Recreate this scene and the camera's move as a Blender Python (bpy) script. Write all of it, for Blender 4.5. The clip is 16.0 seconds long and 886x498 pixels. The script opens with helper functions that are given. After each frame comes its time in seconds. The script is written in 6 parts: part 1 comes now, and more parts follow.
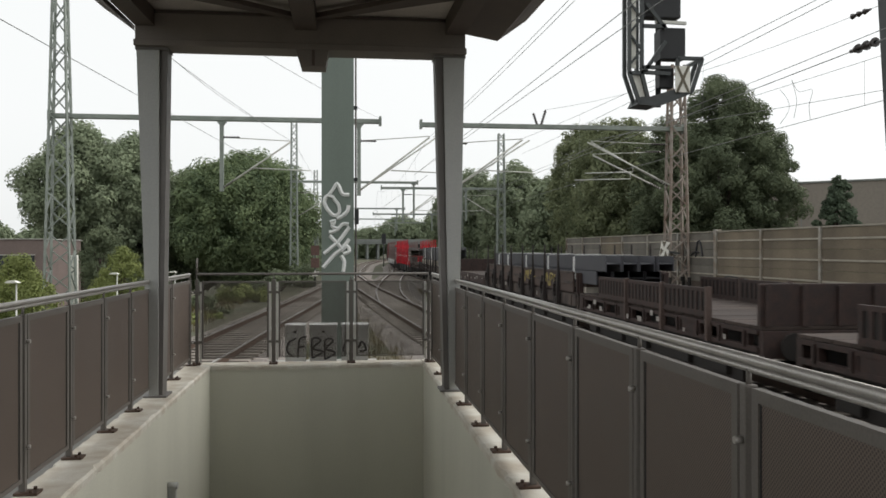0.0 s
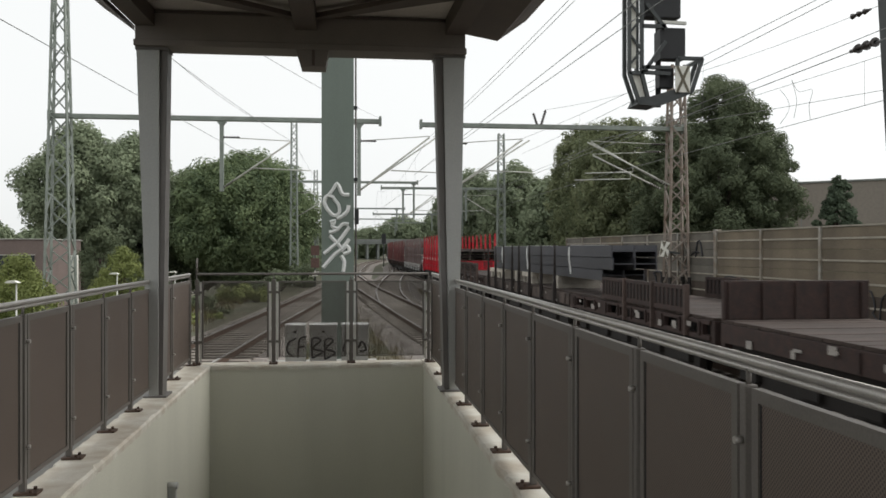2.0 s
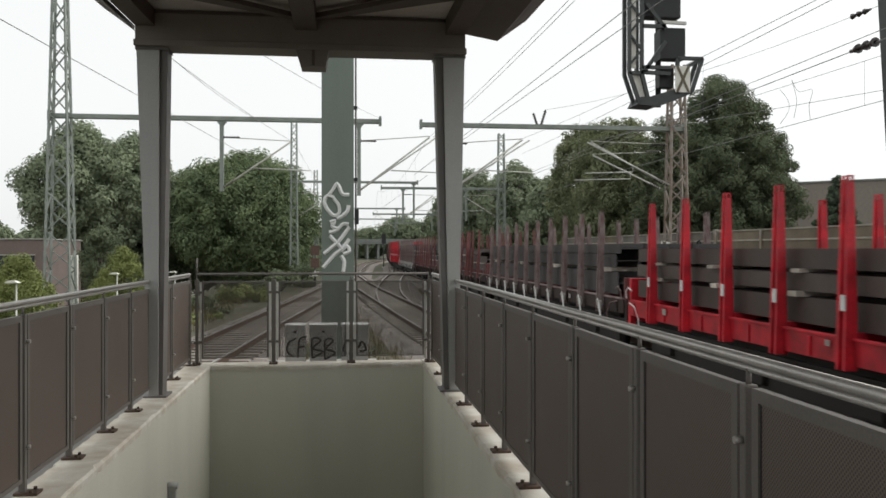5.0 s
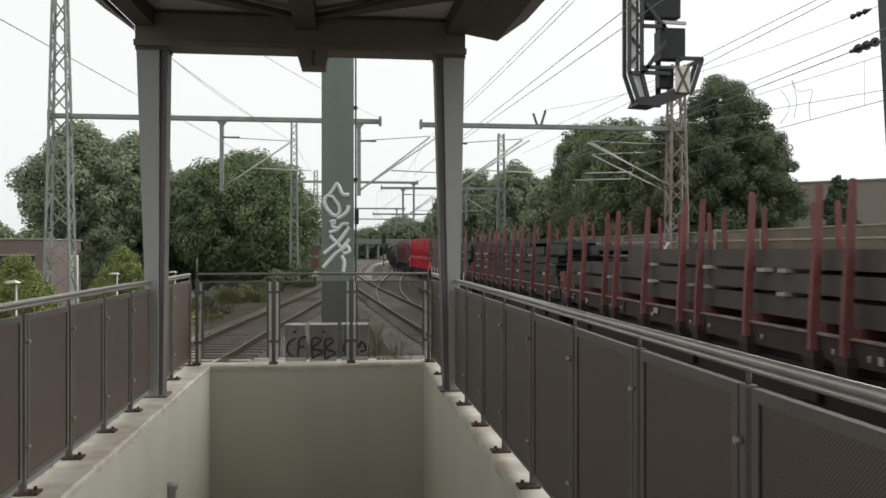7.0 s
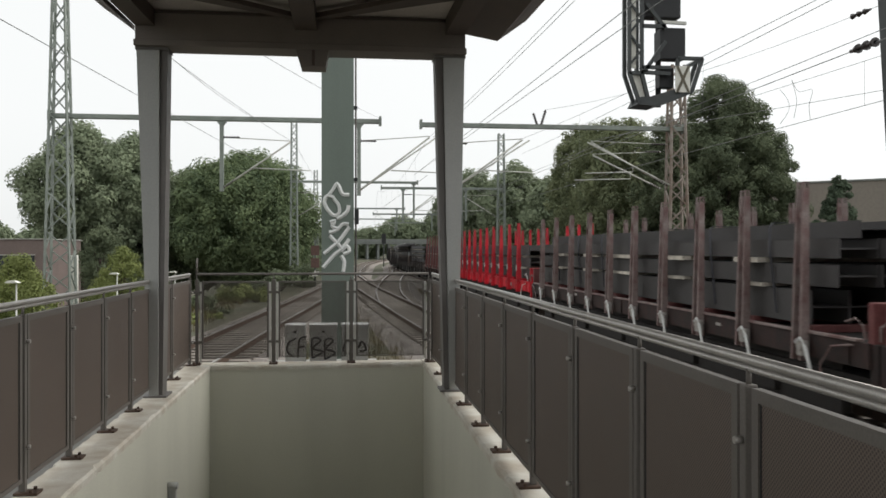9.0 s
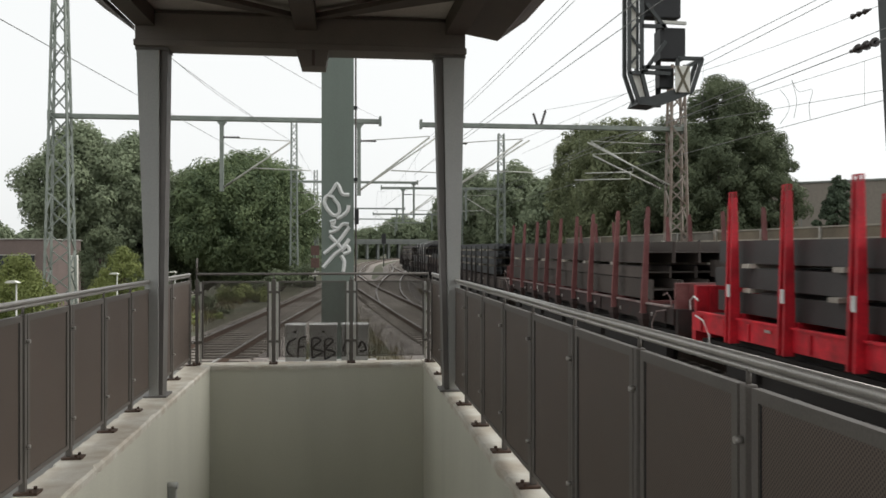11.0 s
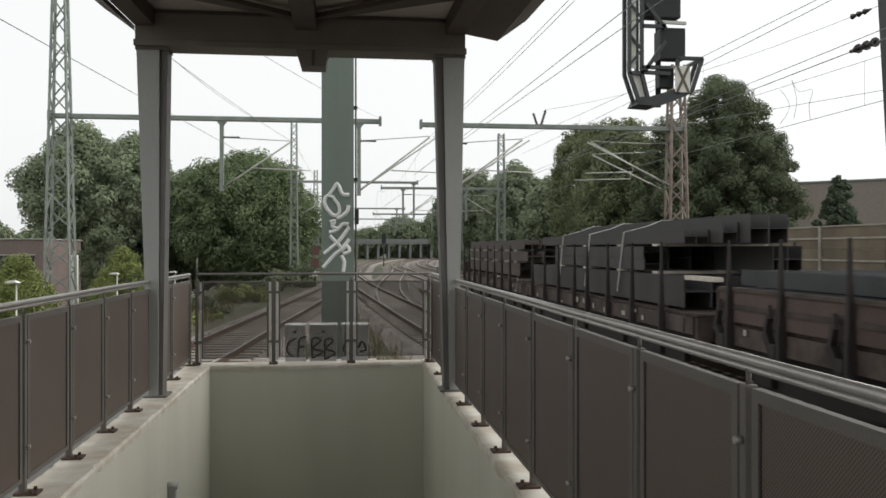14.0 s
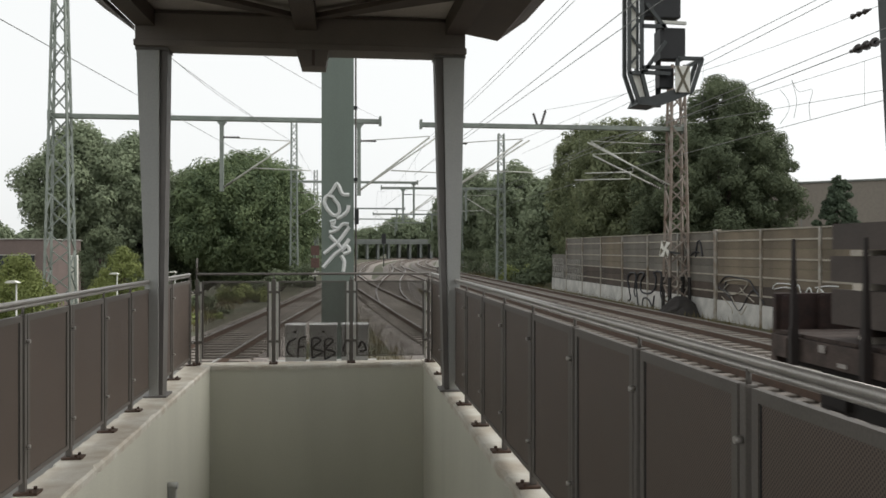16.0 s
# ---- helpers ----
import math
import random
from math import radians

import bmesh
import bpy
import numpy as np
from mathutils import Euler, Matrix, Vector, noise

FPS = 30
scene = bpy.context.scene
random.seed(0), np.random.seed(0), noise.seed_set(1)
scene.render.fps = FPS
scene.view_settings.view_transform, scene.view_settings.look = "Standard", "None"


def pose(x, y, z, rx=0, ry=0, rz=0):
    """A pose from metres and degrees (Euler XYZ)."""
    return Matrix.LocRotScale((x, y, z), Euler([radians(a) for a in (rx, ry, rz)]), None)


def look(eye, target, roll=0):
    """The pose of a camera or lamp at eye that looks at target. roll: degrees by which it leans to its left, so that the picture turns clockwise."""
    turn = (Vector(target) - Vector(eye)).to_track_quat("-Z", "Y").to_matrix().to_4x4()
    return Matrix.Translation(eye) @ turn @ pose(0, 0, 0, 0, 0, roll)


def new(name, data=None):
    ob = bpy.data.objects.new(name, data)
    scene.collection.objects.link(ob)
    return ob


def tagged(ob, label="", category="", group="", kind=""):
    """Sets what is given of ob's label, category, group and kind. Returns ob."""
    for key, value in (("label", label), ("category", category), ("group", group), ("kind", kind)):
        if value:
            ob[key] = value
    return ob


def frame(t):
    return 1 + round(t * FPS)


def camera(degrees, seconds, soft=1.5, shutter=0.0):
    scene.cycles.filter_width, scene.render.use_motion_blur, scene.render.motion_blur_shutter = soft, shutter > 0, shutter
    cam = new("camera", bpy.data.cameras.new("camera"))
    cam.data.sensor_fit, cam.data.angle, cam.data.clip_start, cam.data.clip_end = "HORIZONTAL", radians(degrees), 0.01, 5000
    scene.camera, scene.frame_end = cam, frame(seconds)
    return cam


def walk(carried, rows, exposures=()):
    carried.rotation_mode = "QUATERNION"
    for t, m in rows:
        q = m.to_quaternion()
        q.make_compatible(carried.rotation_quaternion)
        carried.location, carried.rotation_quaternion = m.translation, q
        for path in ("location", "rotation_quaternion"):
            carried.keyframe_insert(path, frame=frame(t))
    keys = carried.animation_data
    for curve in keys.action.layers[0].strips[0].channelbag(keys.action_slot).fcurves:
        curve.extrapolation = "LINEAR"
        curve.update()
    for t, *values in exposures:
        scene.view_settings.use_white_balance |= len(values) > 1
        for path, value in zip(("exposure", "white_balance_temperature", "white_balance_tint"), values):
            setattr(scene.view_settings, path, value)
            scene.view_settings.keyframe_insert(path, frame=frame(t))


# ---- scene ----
# The lens, the standing camera and its two equal rows.
EYE = (0.0, 0.0, 2.56)
cam = camera(55.53, 16.0, soft=1.6, shutter=0.14)
AIM = (math.sin(math.atan(180 / 1490)) * 100, math.cos(math.atan(180 / 1490)) * 100, 2.56)
walk(cam, [(0.0, look(EYE, AIM)), (16.0, look(EYE, AIM))], exposures=[(0.0, 0.0), (16.0, 0.0)])

# ---- world and sun: a bright overcast sky ----
world = bpy.data.worlds.new("overcast")
scene.world = world
world.use_nodes = True
wn, wl = world.node_tree.nodes, world.node_tree.links
sky = wn.new("ShaderNodeTexSky")
sky.sky_type, sky.sun_disc = "NISHITA", False
sky.sun_elevation, sky.sun_rotation = radians(38), radians(80)
sky.dust_density, sky.air_density = 4.0, 1.0
hsv = wn.new("ShaderNodeHueSaturation")
hsv.inputs["Saturation"].default_value = 0.12
hsv.inputs["Value"].default_value = 0.10
wl.new(sky.outputs[0], hsv.inputs["Color"])
veil = wn.new("ShaderNodeMixRGB")
veil.inputs["Fac"].default_value = 0.72
veil.inputs["Color2"].default_value = (0.96, 0.98, 0.975, 1)
wl.new(hsv.outputs[0], veil.inputs["Color1"])
wl.new(veil.outputs[0], wn["Background"].inputs["Color"])
wn["Background"].inputs["Strength"].default_value = 1.22
sun = new("sun", bpy.data.lights.new("sun", "SUN"))
sun.data.energy, sun.data.angle, sun.data.color = 1.5, radians(40), (1.0, 0.97, 0.92)
sun.matrix_world = look((95, 25, 72), (0, 8, 0))


# ---- materials ----
def mat(name, base, rough=0.7, metal=0.0, vary=0.35, scale=6.0, bump=0.15, fine=60.0, tint=None, streak=False, island=0.0,
        bump_dist=0.01):
    """A weathered surface: broad stains, fine grain and a little relief."""
    m = bpy.data.materials.new(name)
    m.use_nodes = True
    n, l = m.node_tree.nodes, m.node_tree.links
    b = n["Principled BSDF"]
    tc = n.new("ShaderNodeTexCoord")
    mp = n.new("ShaderNodeMapping")
    if streak:
        mp.inputs["Scale"].default_value = (1.0, 1.0, 0.18)
    l.new(tc.outputs["Object"], mp.inputs["Vector"])
    n1, n2 = n.new("ShaderNodeTexNoise"), n.new("ShaderNodeTexNoise")
    n1.inputs["Scale"].default_value, n1.inputs["Detail"].default_value = scale, 5
    n2.inputs["Scale"].default_value, n2.inputs["Detail"].default_value = fine, 3
    l.new(mp.outputs[0], n1.inputs["Vector"])
    l.new(tc.outputs["Object"], n2.inputs["Vector"])
    ramp = n.new("ShaderNodeValToRGB")
    ramp.color_ramp.elements[0].position, ramp.color_ramp.elements[1].position = 0.32, 0.7
    dark = tint if tint else tuple(c * (1 - vary) for c in base)
    ramp.color_ramp.elements[0].color = (*dark, 1)
    ramp.color_ramp.elements[1].color = (*base, 1)
    l.new(n1.outputs["Fac"], ramp.inputs["Fac"])
    mx = n.new("ShaderNodeMixRGB")
    mx.blend_type = "MULTIPLY"
    mx.inputs["Fac"].default_value = min(1.0, vary + 0.15)
    r2 = n.new("ShaderNodeValToRGB")
    r2.color_ramp.elements[0].position, r2.color_ramp.elements[1].position = 0.25, 0.6
    r2.color_ramp.elements[0].color = (0.55, 0.55, 0.55, 1)
    l.new(n2.outputs["Fac"], r2.inputs["Fac"])
    l.new(ramp.outputs[0], mx.inputs["Color1"])
    l.new(r2.outputs[0], mx.inputs["Color2"])
    out = mx.outputs[0]
    if island:
        g = n.new("ShaderNodeNewGeometry")
        oi = n.new("ShaderNodeObjectInfo")
        add = n.new("ShaderNodeMath")
        add.operation = "ADD"
        l.new(g.outputs["Random Per Island"], add.inputs[0])
        l.new(oi.outputs["Random"], add.inputs[1])
        fr = n.new("ShaderNodeMath")
        fr.operation = "FRACT"
        l.new(add.outputs[0], fr.inputs[0])
        mr = n.new("ShaderNodeMapRange")
        mr.inputs["To Min"].default_value, mr.inputs["To Max"].default_value = 1 - island, 1 + island
        l.new(fr.outputs[0], mr.inputs["Value"])
        m2 = n.new("ShaderNodeMixRGB")
        m2.blend_type = "MULTIPLY"
        m2.inputs["Fac"].default_value = 1.0
        l.new(out, m2.inputs["Color1"])
        l.new(mr.outputs[0], m2.inputs["Color2"])
        out = m2.outputs[0]
    l.new(out, b.inputs["Base Color"])
    rr = n.new("ShaderNodeMapRange")
    rr.inputs["To Min"].default_value, rr.inputs["To Max"].default_value = max(0.05, rough - 0.12), min(1.0, rough + 0.12)
    l.new(n1.outputs["Fac"], rr.inputs["Value"])
    l.new(rr.outputs[0], b.inputs["Roughness"])
    b.inputs["Metallic"].default_value = metal
    if bump:
        bp = n.new("ShaderNodeBump")
        bp.inputs["Strength"].default_value, bp.inputs["Distance"].default_value = bump, bump_dist
        l.new(n2.outputs["Fac"], bp.inputs["Height"])
        l.new(bp.outputs[0], b.inputs["Normal"])
    return m


M = {
    "wall": mat("stair_wall_render", (0.615, 0.605, 0.510), 0.85, vary=0.12, scale=1.2, fine=90, bump=0.1, streak=True),
    "coping": mat("coping_concrete", (0.68, 0.66, 0.59), 0.9, vary=0.3, scale=5, fine=120, bump=0.3, tint=(0.49, 0.43, 0.345)),
    "galvanised": mat("bright_gap_bar", (0.68, 0.67, 0.63), 0.5, metal=0.2, vary=0.15, scale=9, fine=120, bump=0.03),
    "tar_and_shade": mat("tar_and_leg_shade", (0.035, 0.031, 0.028), 0.95, vary=0.4, scale=3, fine=30, bump=0.6),
    "barrier_grime": mat("barrier_grimy_board", (0.092, 0.071, 0.056), 0.9, vary=0.45, scale=1.2, fine=25, island=0.14),
    "platform": mat("platform_paving", (0.30, 0.29, 0.27), 0.9, vary=0.3, scale=2, fine=80),
    "stair": mat("stair_concrete", (0.115, 0.11, 0.10), 0.9, vary=0.3, scale=3, fine=80),
    "panel": mat("panel_paint", (0.143, 0.111, 0.091), 0.6, vary=0.12, scale=2.5, fine=160, bump=0.25, bump_dist=0.004),
    "post": mat("post_paint", (0.146, 0.131, 0.116), 0.6, vary=0.2, scale=5, fine=120, bump=0.05),
    "handrail": mat("handrail_steel", (0.50, 0.475, 0.445), 0.36, metal=0.5, vary=0.2, scale=9, fine=150, bump=0.03),
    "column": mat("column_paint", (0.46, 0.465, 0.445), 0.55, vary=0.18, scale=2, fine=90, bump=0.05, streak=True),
    "column_web": mat("column_web_dark_grey", (0.18, 0.168, 0.158), 0.6, vary=0.2, scale=3, fine=90, bump=0.05),
    "beam": mat("canopy_beam_paint", (0.235, 0.203, 0.178), 0.6, vary=0.2, scale=2, fine=90, bump=0.05),
    "roof": mat("canopy_underside", (0.125, 0.098, 0.082), 0.7, vary=0.3, scale=2.5, fine=60, bump=0.08),
    "roof_pale": mat("canopy_soffit_panel", (0.72, 0.66, 0.60), 0.7, vary=0.25, scale=2.5, fine=60, bump=0.05),
    "mast": mat("mast_green_paint", (0.205, 0.25, 0.215), 0.6, vary=0.22, scale=1.3, fine=70, bump=0.06, streak=True),
    "lattice": mat("galvanised_lattice", (0.30, 0.335, 0.30), 0.6, metal=0.2, vary=0.3, scale=2, fine=50),
    "lattice_rust": mat("rusty_lattice", (0.33, 0.30, 0.265), 0.75, metal=0.1, vary=0.4, scale=2, fine=50, tint=(0.20, 0.145, 0.11)),
    "tube": mat("cantilever_tube", (0.60, 0.60, 0.55), 0.5, metal=0.4, vary=0.2, scale=4, fine=60),
    "wire": mat("wire_copper", (0.29, 0.295, 0.295), 0.6, vary=0.2, scale=2, fine=30, bump=0),
    "insulator": mat("insulator_brown", (0.05, 0.04, 0.038), 0.35, vary=0.2),
    "black": mat("signal_black", (0.022, 0.023, 0.025), 0.6, vary=0.2, scale=4),
    "cage": mat("signal_cage_steel", (0.075, 0.082, 0.082), 0.55, metal=0.3, vary=0.25, scale=4),
    "white": mat("white_sign_paint", (0.78, 0.77, 0.70), 0.6, vary=0.1, scale=8),
    "ochre": mat("faded_sign_mark", (0.16, 0.14, 0.10), 0.7, vary=0.2, scale=12),
    "ballast": mat("ballast_stone", (0.285, 0.250, 0.222), 0.95, vary=0.5, scale=1.5, fine=22, bump=0.9, bump_dist=0.04, island=0.3),
    "ground": mat("trackside_ground", (0.125, 0.108, 0.075), 1.0, vary=0.5, scale=0.35, fine=9, bump=0.8, bump_dist=0.05, tint=(0.05, 0.062, 0.026)),
    "sleeper": mat("concrete_sleeper", (0.28, 0.245, 0.21), 0.9, vary=0.35, scale=5, fine=60, island=0.18),
    "rail": mat("rail_rust", (0.11, 0.07, 0.05), 0.7, metal=0.3, vary=0.3, scale=5, fine=50),
    "railtop": mat("rail_running_face", (0.36, 0.34, 0.32), 0.4, metal=0.8, vary=0.1, scale=3),
    "wagon": mat("wagon_oxide_brown", (0.052, 0.028, 0.023), 0.75, vary=0.5, scale=6, fine=30, tint=(0.024, 0.014, 0.012), island=0.15),
    "wagon_grey": mat("wagon_dirty_grey", (0.108, 0.081, 0.069), 0.8, vary=0.6, scale=2.6, fine=30, tint=(0.030, 0.021, 0.018), island=0.15),
    "wagon_side": mat("wagon_side_brown", (0.105, 0.072, 0.060), 0.8, vary=0.5, scale=1.4, fine=30, tint=(0.07, 0.048, 0.041), island=0.15),
    # Dark brown sill with the shadow below the deck painted into its colour.
    "sill_shade": mat("sill_brown_and_shade", (0.050, 0.026, 0.023), 0.85, vary=0.5, scale=5, fine=30, tint=(0.022, 0.015, 0.013)),
    "stake_grey": mat("stake_worn_grey_red", (0.265, 0.220, 0.205), 0.7, vary=0.4, scale=4, fine=30, tint=(0.155, 0.085, 0.080), island=0.15),
    # Grime taken near black, so the shade under the wagons is in it.
    "under": mat("underframe_grime_and_shade", (0.018, 0.0145, 0.0125), 0.85, vary=0.4, scale=4),
    "red": mat("wagon_red", (0.70, 0.016, 0.034), 0.5, vary=0.25, scale=3, fine=30, tint=(0.30, 0.010, 0.018), island=0.2),
    "red_old": mat("wagon_red_faded", (0.215, 0.086, 0.080), 0.7, vary=0.45, scale=3, fine=30, tint=(0.135, 0.034, 0.034), island=0.2),
    "stake": mat("stake_dark_steel", (0.030, 0.022, 0.020), 0.7, vary=0.4, scale=4),
    "plank": mat("wagon_floor_wood", (0.066, 0.046, 0.038), 0.95, vary=0.4, scale=2, fine=35, island=0.25),
    "wood": mat("dunnage_timber", (0.56, 0.51, 0.44), 0.8, vary=0.3, scale=5, fine=50, island=0.3),
    "steel_blue": mat("beam_steel_grey_blue", (0.088, 0.088, 0.100), 0.55, metal=0.35, vary=0.3, scale=1.5, fine=40, island=0.15),
    "steel_grey": mat("beam_steel_grey", (0.070, 0.073, 0.077), 0.6, metal=0.3, vary=0.35, scale=1.5, fine=40, island=0.18),
    "steel_brown": mat("beam_steel_mill_brown", (0.105, 0.085, 0.075), 0.65, metal=0.25, vary=0.35, scale=1.5, fine=40, island=0.18),
    "steel_dark": mat("beam_steel_mill_dark", (0.078, 0.073, 0.073), 0.6, metal=0.3, vary=0.3, scale=1.5, fine=40, island=0.15),
    "strap": mat("white_lashing_strap", (0.72, 0.72, 0.70), 0.6, vary=0.15, scale=6),
    "label": mat("white_stencil_plate", (0.42, 0.39, 0.36), 0.7, vary=0.3, scale=12),
    "barrier": mat("barrier_timber_panel", (0.20, 0.163, 0.115), 0.85, vary=0.35, scale=1.2, fine=25, island=0.14),
    "barrier_grey": mat("barrier_grey_panel", (0.175, 0.160, 0.135), 0.85, vary=0.35, scale=1.2, fine=25, island=0.14),
    "barrier_band": mat("barrier_pale_band", (0.40, 0.365, 0.30), 0.85, vary=0.25, scale=2, fine=30),
    "barrier_post": mat("barrier_steel_post", (0.40, 0.39, 0.35), 0.6, metal=0.2, vary=0.3, scale=3, fine=40, tint=(0.2, 0.15, 0.1)),
    "plinth": mat("barrier_concrete_plinth", (0.60, 0.585, 0.545), 0.9, vary=0.4, scale=1.5, fine=40),
    "graffiti_dark": mat("graffiti_black", (0.03, 0.03, 0.035), 0.6, vary=0.2),
    "graffiti_white": mat("graffiti_white", (0.78, 0.79, 0.77), 0.6, vary=0.12, scale=20),
    "graffiti_yellow": mat("graffiti_yellow", (0.42, 0.34, 0.12), 0.7, vary=0.4, scale=9),
    "cabinet": mat("cabinet_grey", (0.82, 0.82, 0.80), 0.6, vary=0.2, scale=4, streak=True),
    "brickwall": mat("reddish_building", (0.22, 0.17, 0.155), 0.9, vary=0.2, scale=0.6, fine=8),
    "hall": mat("hall_cladding", (0.252, 0.222, 0.190), 0.85, vary=0.12, scale=0.3, fine=4, streak=True),
    "bark": mat("bark", (0.09, 0.07, 0.055), 0.95, vary=0.4, scale=5, fine=30, bump=0.6),
    # Concrete lightened to carry the haze of the distance in its colour.
    "bridge": mat("bridge_concrete_hazed", (0.25, 0.265, 0.25), 0.9, vary=0.3, scale=0.2, fine=2),
    "board_red": mat("faded_red_board", (0.15, 0.085, 0.07), 0.8, vary=0.4, scale=6),
    "glass_and_wall_shade": mat("glass_and_wall_shade", (0.03, 0.035, 0.04), 0.2, vary=0.2),
    "tarmac": mat("car_park_tarmac", (0.06, 0.06, 0.06), 0.95, vary=0.3, scale=0.5, fine=20),
}


def leaf_mat(name, dark, light):
    m = bpy.data.materials.new(name)
    m.use_nodes = True
    n, l = m.node_tree.nodes, m.node_tree.links
    b = n["Principled BSDF"]
    g = n.new("ShaderNodeNewGeometry")
    tc = n.new("ShaderNodeTexCoord")
    ns = n.new("ShaderNodeTexNoise")
    ns.inputs["Scale"].default_value = 0.5
    l.new(tc.outputs["Object"], ns.inputs["Vector"])
    ad = n.new("ShaderNodeMath")
    ad.operation = "MULTIPLY_ADD"
    ad.inputs[1].default_value = 0.24
    l.new(g.outputs["Random Per Island"], ad.inputs[0])
    sc = n.new("ShaderNodeMath")
    sc.operation = "MULTIPLY"
    sc.inputs[1].default_value = 0.6
    l.new(ns.outputs["Fac"], sc.inputs[0])
    l.new(sc.outputs[0], ad.inputs[2])
    r = n.new("ShaderNodeValToRGB")
    r.color_ramp.elements[0].color, r.color_ramp.elements[1].color = (*dark, 1), (*light, 1)
    r.color_ramp.elements[0].position, r.color_ramp.elements[1].position = 0.2, 0.9
    l.new(ad.outputs[0], r.inputs["Fac"])
    l.new(r.outputs[0], b.inputs["Base Color"])
    b.inputs["Roughness"].default_value = 0.8
    b.inputs["Specular IOR Level"].default_value = 0.2
    tr = n.new("ShaderNodeBsdfTranslucent")
    l.new(r.outputs[0], tr.inputs["Color"])
    mix = n.new("ShaderNodeMixShader")
    mix.inputs["Fac"].default_value = 0.24
    l.new(b.outputs[0], mix.inputs[1])
    l.new(tr.outputs[0], mix.inputs[2])
    l.new(mix.outputs[0], n["Material Output"].inputs["Surface"])
    return m


LEAF = leaf_mat("leaf_dark_green", (0.096, 0.120, 0.076), (0.228, 0.262, 0.150))
LEAF_OLIVE = leaf_mat("leaf_olive_green", (0.142, 0.168, 0.098), (0.335, 0.358, 0.195))
# Grey-green leaves made paler: distance haze is put into the colour.
LEAF_GREY_HAZE = leaf_mat("leaf_grey_green_haze", (0.175, 0.215, 0.138), (0.375, 0.420, 0.272))
LEAF_DOME = leaf_mat("leaf_mid_green", (0.100, 0.140, 0.080), (0.320, 0.385, 0.190))
LEAF_YELLOW = leaf_mat("leaf_yellow_green", (0.15, 0.185, 0.06), (0.40, 0.43, 0.17))
GRASS = leaf_mat("dry_grass", (0.085, 0.070, 0.032), (0.26, 0.215, 0.105))
NEEDLE = leaf_mat("needle_green", (0.070, 0.098, 0.068), (0.165, 0.205, 0.130))


def perforated(name, base):
    """Sheet steel with round holes in a staggered grid."""
    m = bpy.data.materials.new(name)
    m.use_nodes = True
    n, l = m.node_tree.nodes, m.node_tree.links
    b = n["Principled BSDF"]
    b.inputs["Base Color"].default_value = (*base, 1)
    b.inputs["Roughness"].default_value = 0.6
    tc = n.new("ShaderNodeTexCoord")
    sep, com = n.new("ShaderNodeSeparateXYZ"), n.new("ShaderNodeCombineXYZ")
    l.new(tc.outputs["Object"], sep.inputs[0])
    l.new(sep.outputs["X"], com.inputs["X"])
    l.new(sep.outputs["Z"], com.inputs["Y"])
    v = n.new("ShaderNodeTexVoronoi")
    v.voronoi_dimensions = "2D"
    v.inputs["Scale"].default_value = 110
    v.inputs["Randomness"].default_value = 0.0
    l.new(com.outputs[0], v.inputs["Vector"])
    lt = n.new("ShaderNodeMath")
    lt.operation = "LESS_THAN"
    lt.inputs[1].default_value = 0.375
    l.new(v.outputs["Distance"], lt.inputs[0])
    tr = n.new("ShaderNodeBsdfTransparent")
    mix = n.new("ShaderNodeMixShader")
    l.new(lt.outputs[0], mix.inputs["Fac"])
    l.new(b.outputs[0], mix.inputs[1])
    l.new(tr.outputs[0], mix.inputs[2])
    l.new(mix.outputs[0], n["Material Output"].inputs["Surface"])
    return m


PERF = perforated("perforated_sheet", (0.050, 0.040, 0.032))


def pierced_look(m, scale=100, edge=0.3):
    """Adds the dark pinholes of a finely pierced sheet to a paint."""
    n, l = m.node_tree.nodes, m.node_tree.links
    b = n["Principled BSDF"]
    was = b.inputs["Base Color"].links[0].from_socket
    tc = n.new("ShaderNodeTexCoord")
    sep, com = n.new("ShaderNodeSeparateXYZ"), n.new("ShaderNodeCombineXYZ")
    l.new(tc.outputs["Object"], sep.inputs[0])
    l.new(sep.outputs["Y"], com.inputs["X"])
    l.new(sep.outputs["Z"], com.inputs["Y"])
    mp = n.new("ShaderNodeMapping")
    mp.inputs["Rotation"].default_value = (0, 0, radians(45))
    l.new(com.outputs[0], mp.inputs["Vector"])
    v = n.new("ShaderNodeTexVoronoi")
    v.voronoi_dimensions = "2D"
    v.inputs["Scale"].default_value, v.inputs["Randomness"].default_value = scale, 0.0
    l.new(mp.outputs[0], v.inputs["Vector"])
    r = n.new("ShaderNodeValToRGB")
    r.color_ramp.elements[0].position, r.color_ramp.elements[1].position = edge, edge + 0.08
    r.color_ramp.elements[0].color = (0.42, 0.40, 0.38, 1)
    l.new(v.outputs["Distance"], r.inputs["Fac"])
    mx = n.new("ShaderNodeMixRGB")
    mx.blend_type = "MULTIPLY"
    mx.inputs["Fac"].default_value = 1.0
    l.new(was, mx.inputs["Color1"])
    l.new(r.outputs[0], mx.inputs["Color2"])
    l.new(mx.outputs[0], b.inputs["Base Color"])


pierced_look(M["panel"])


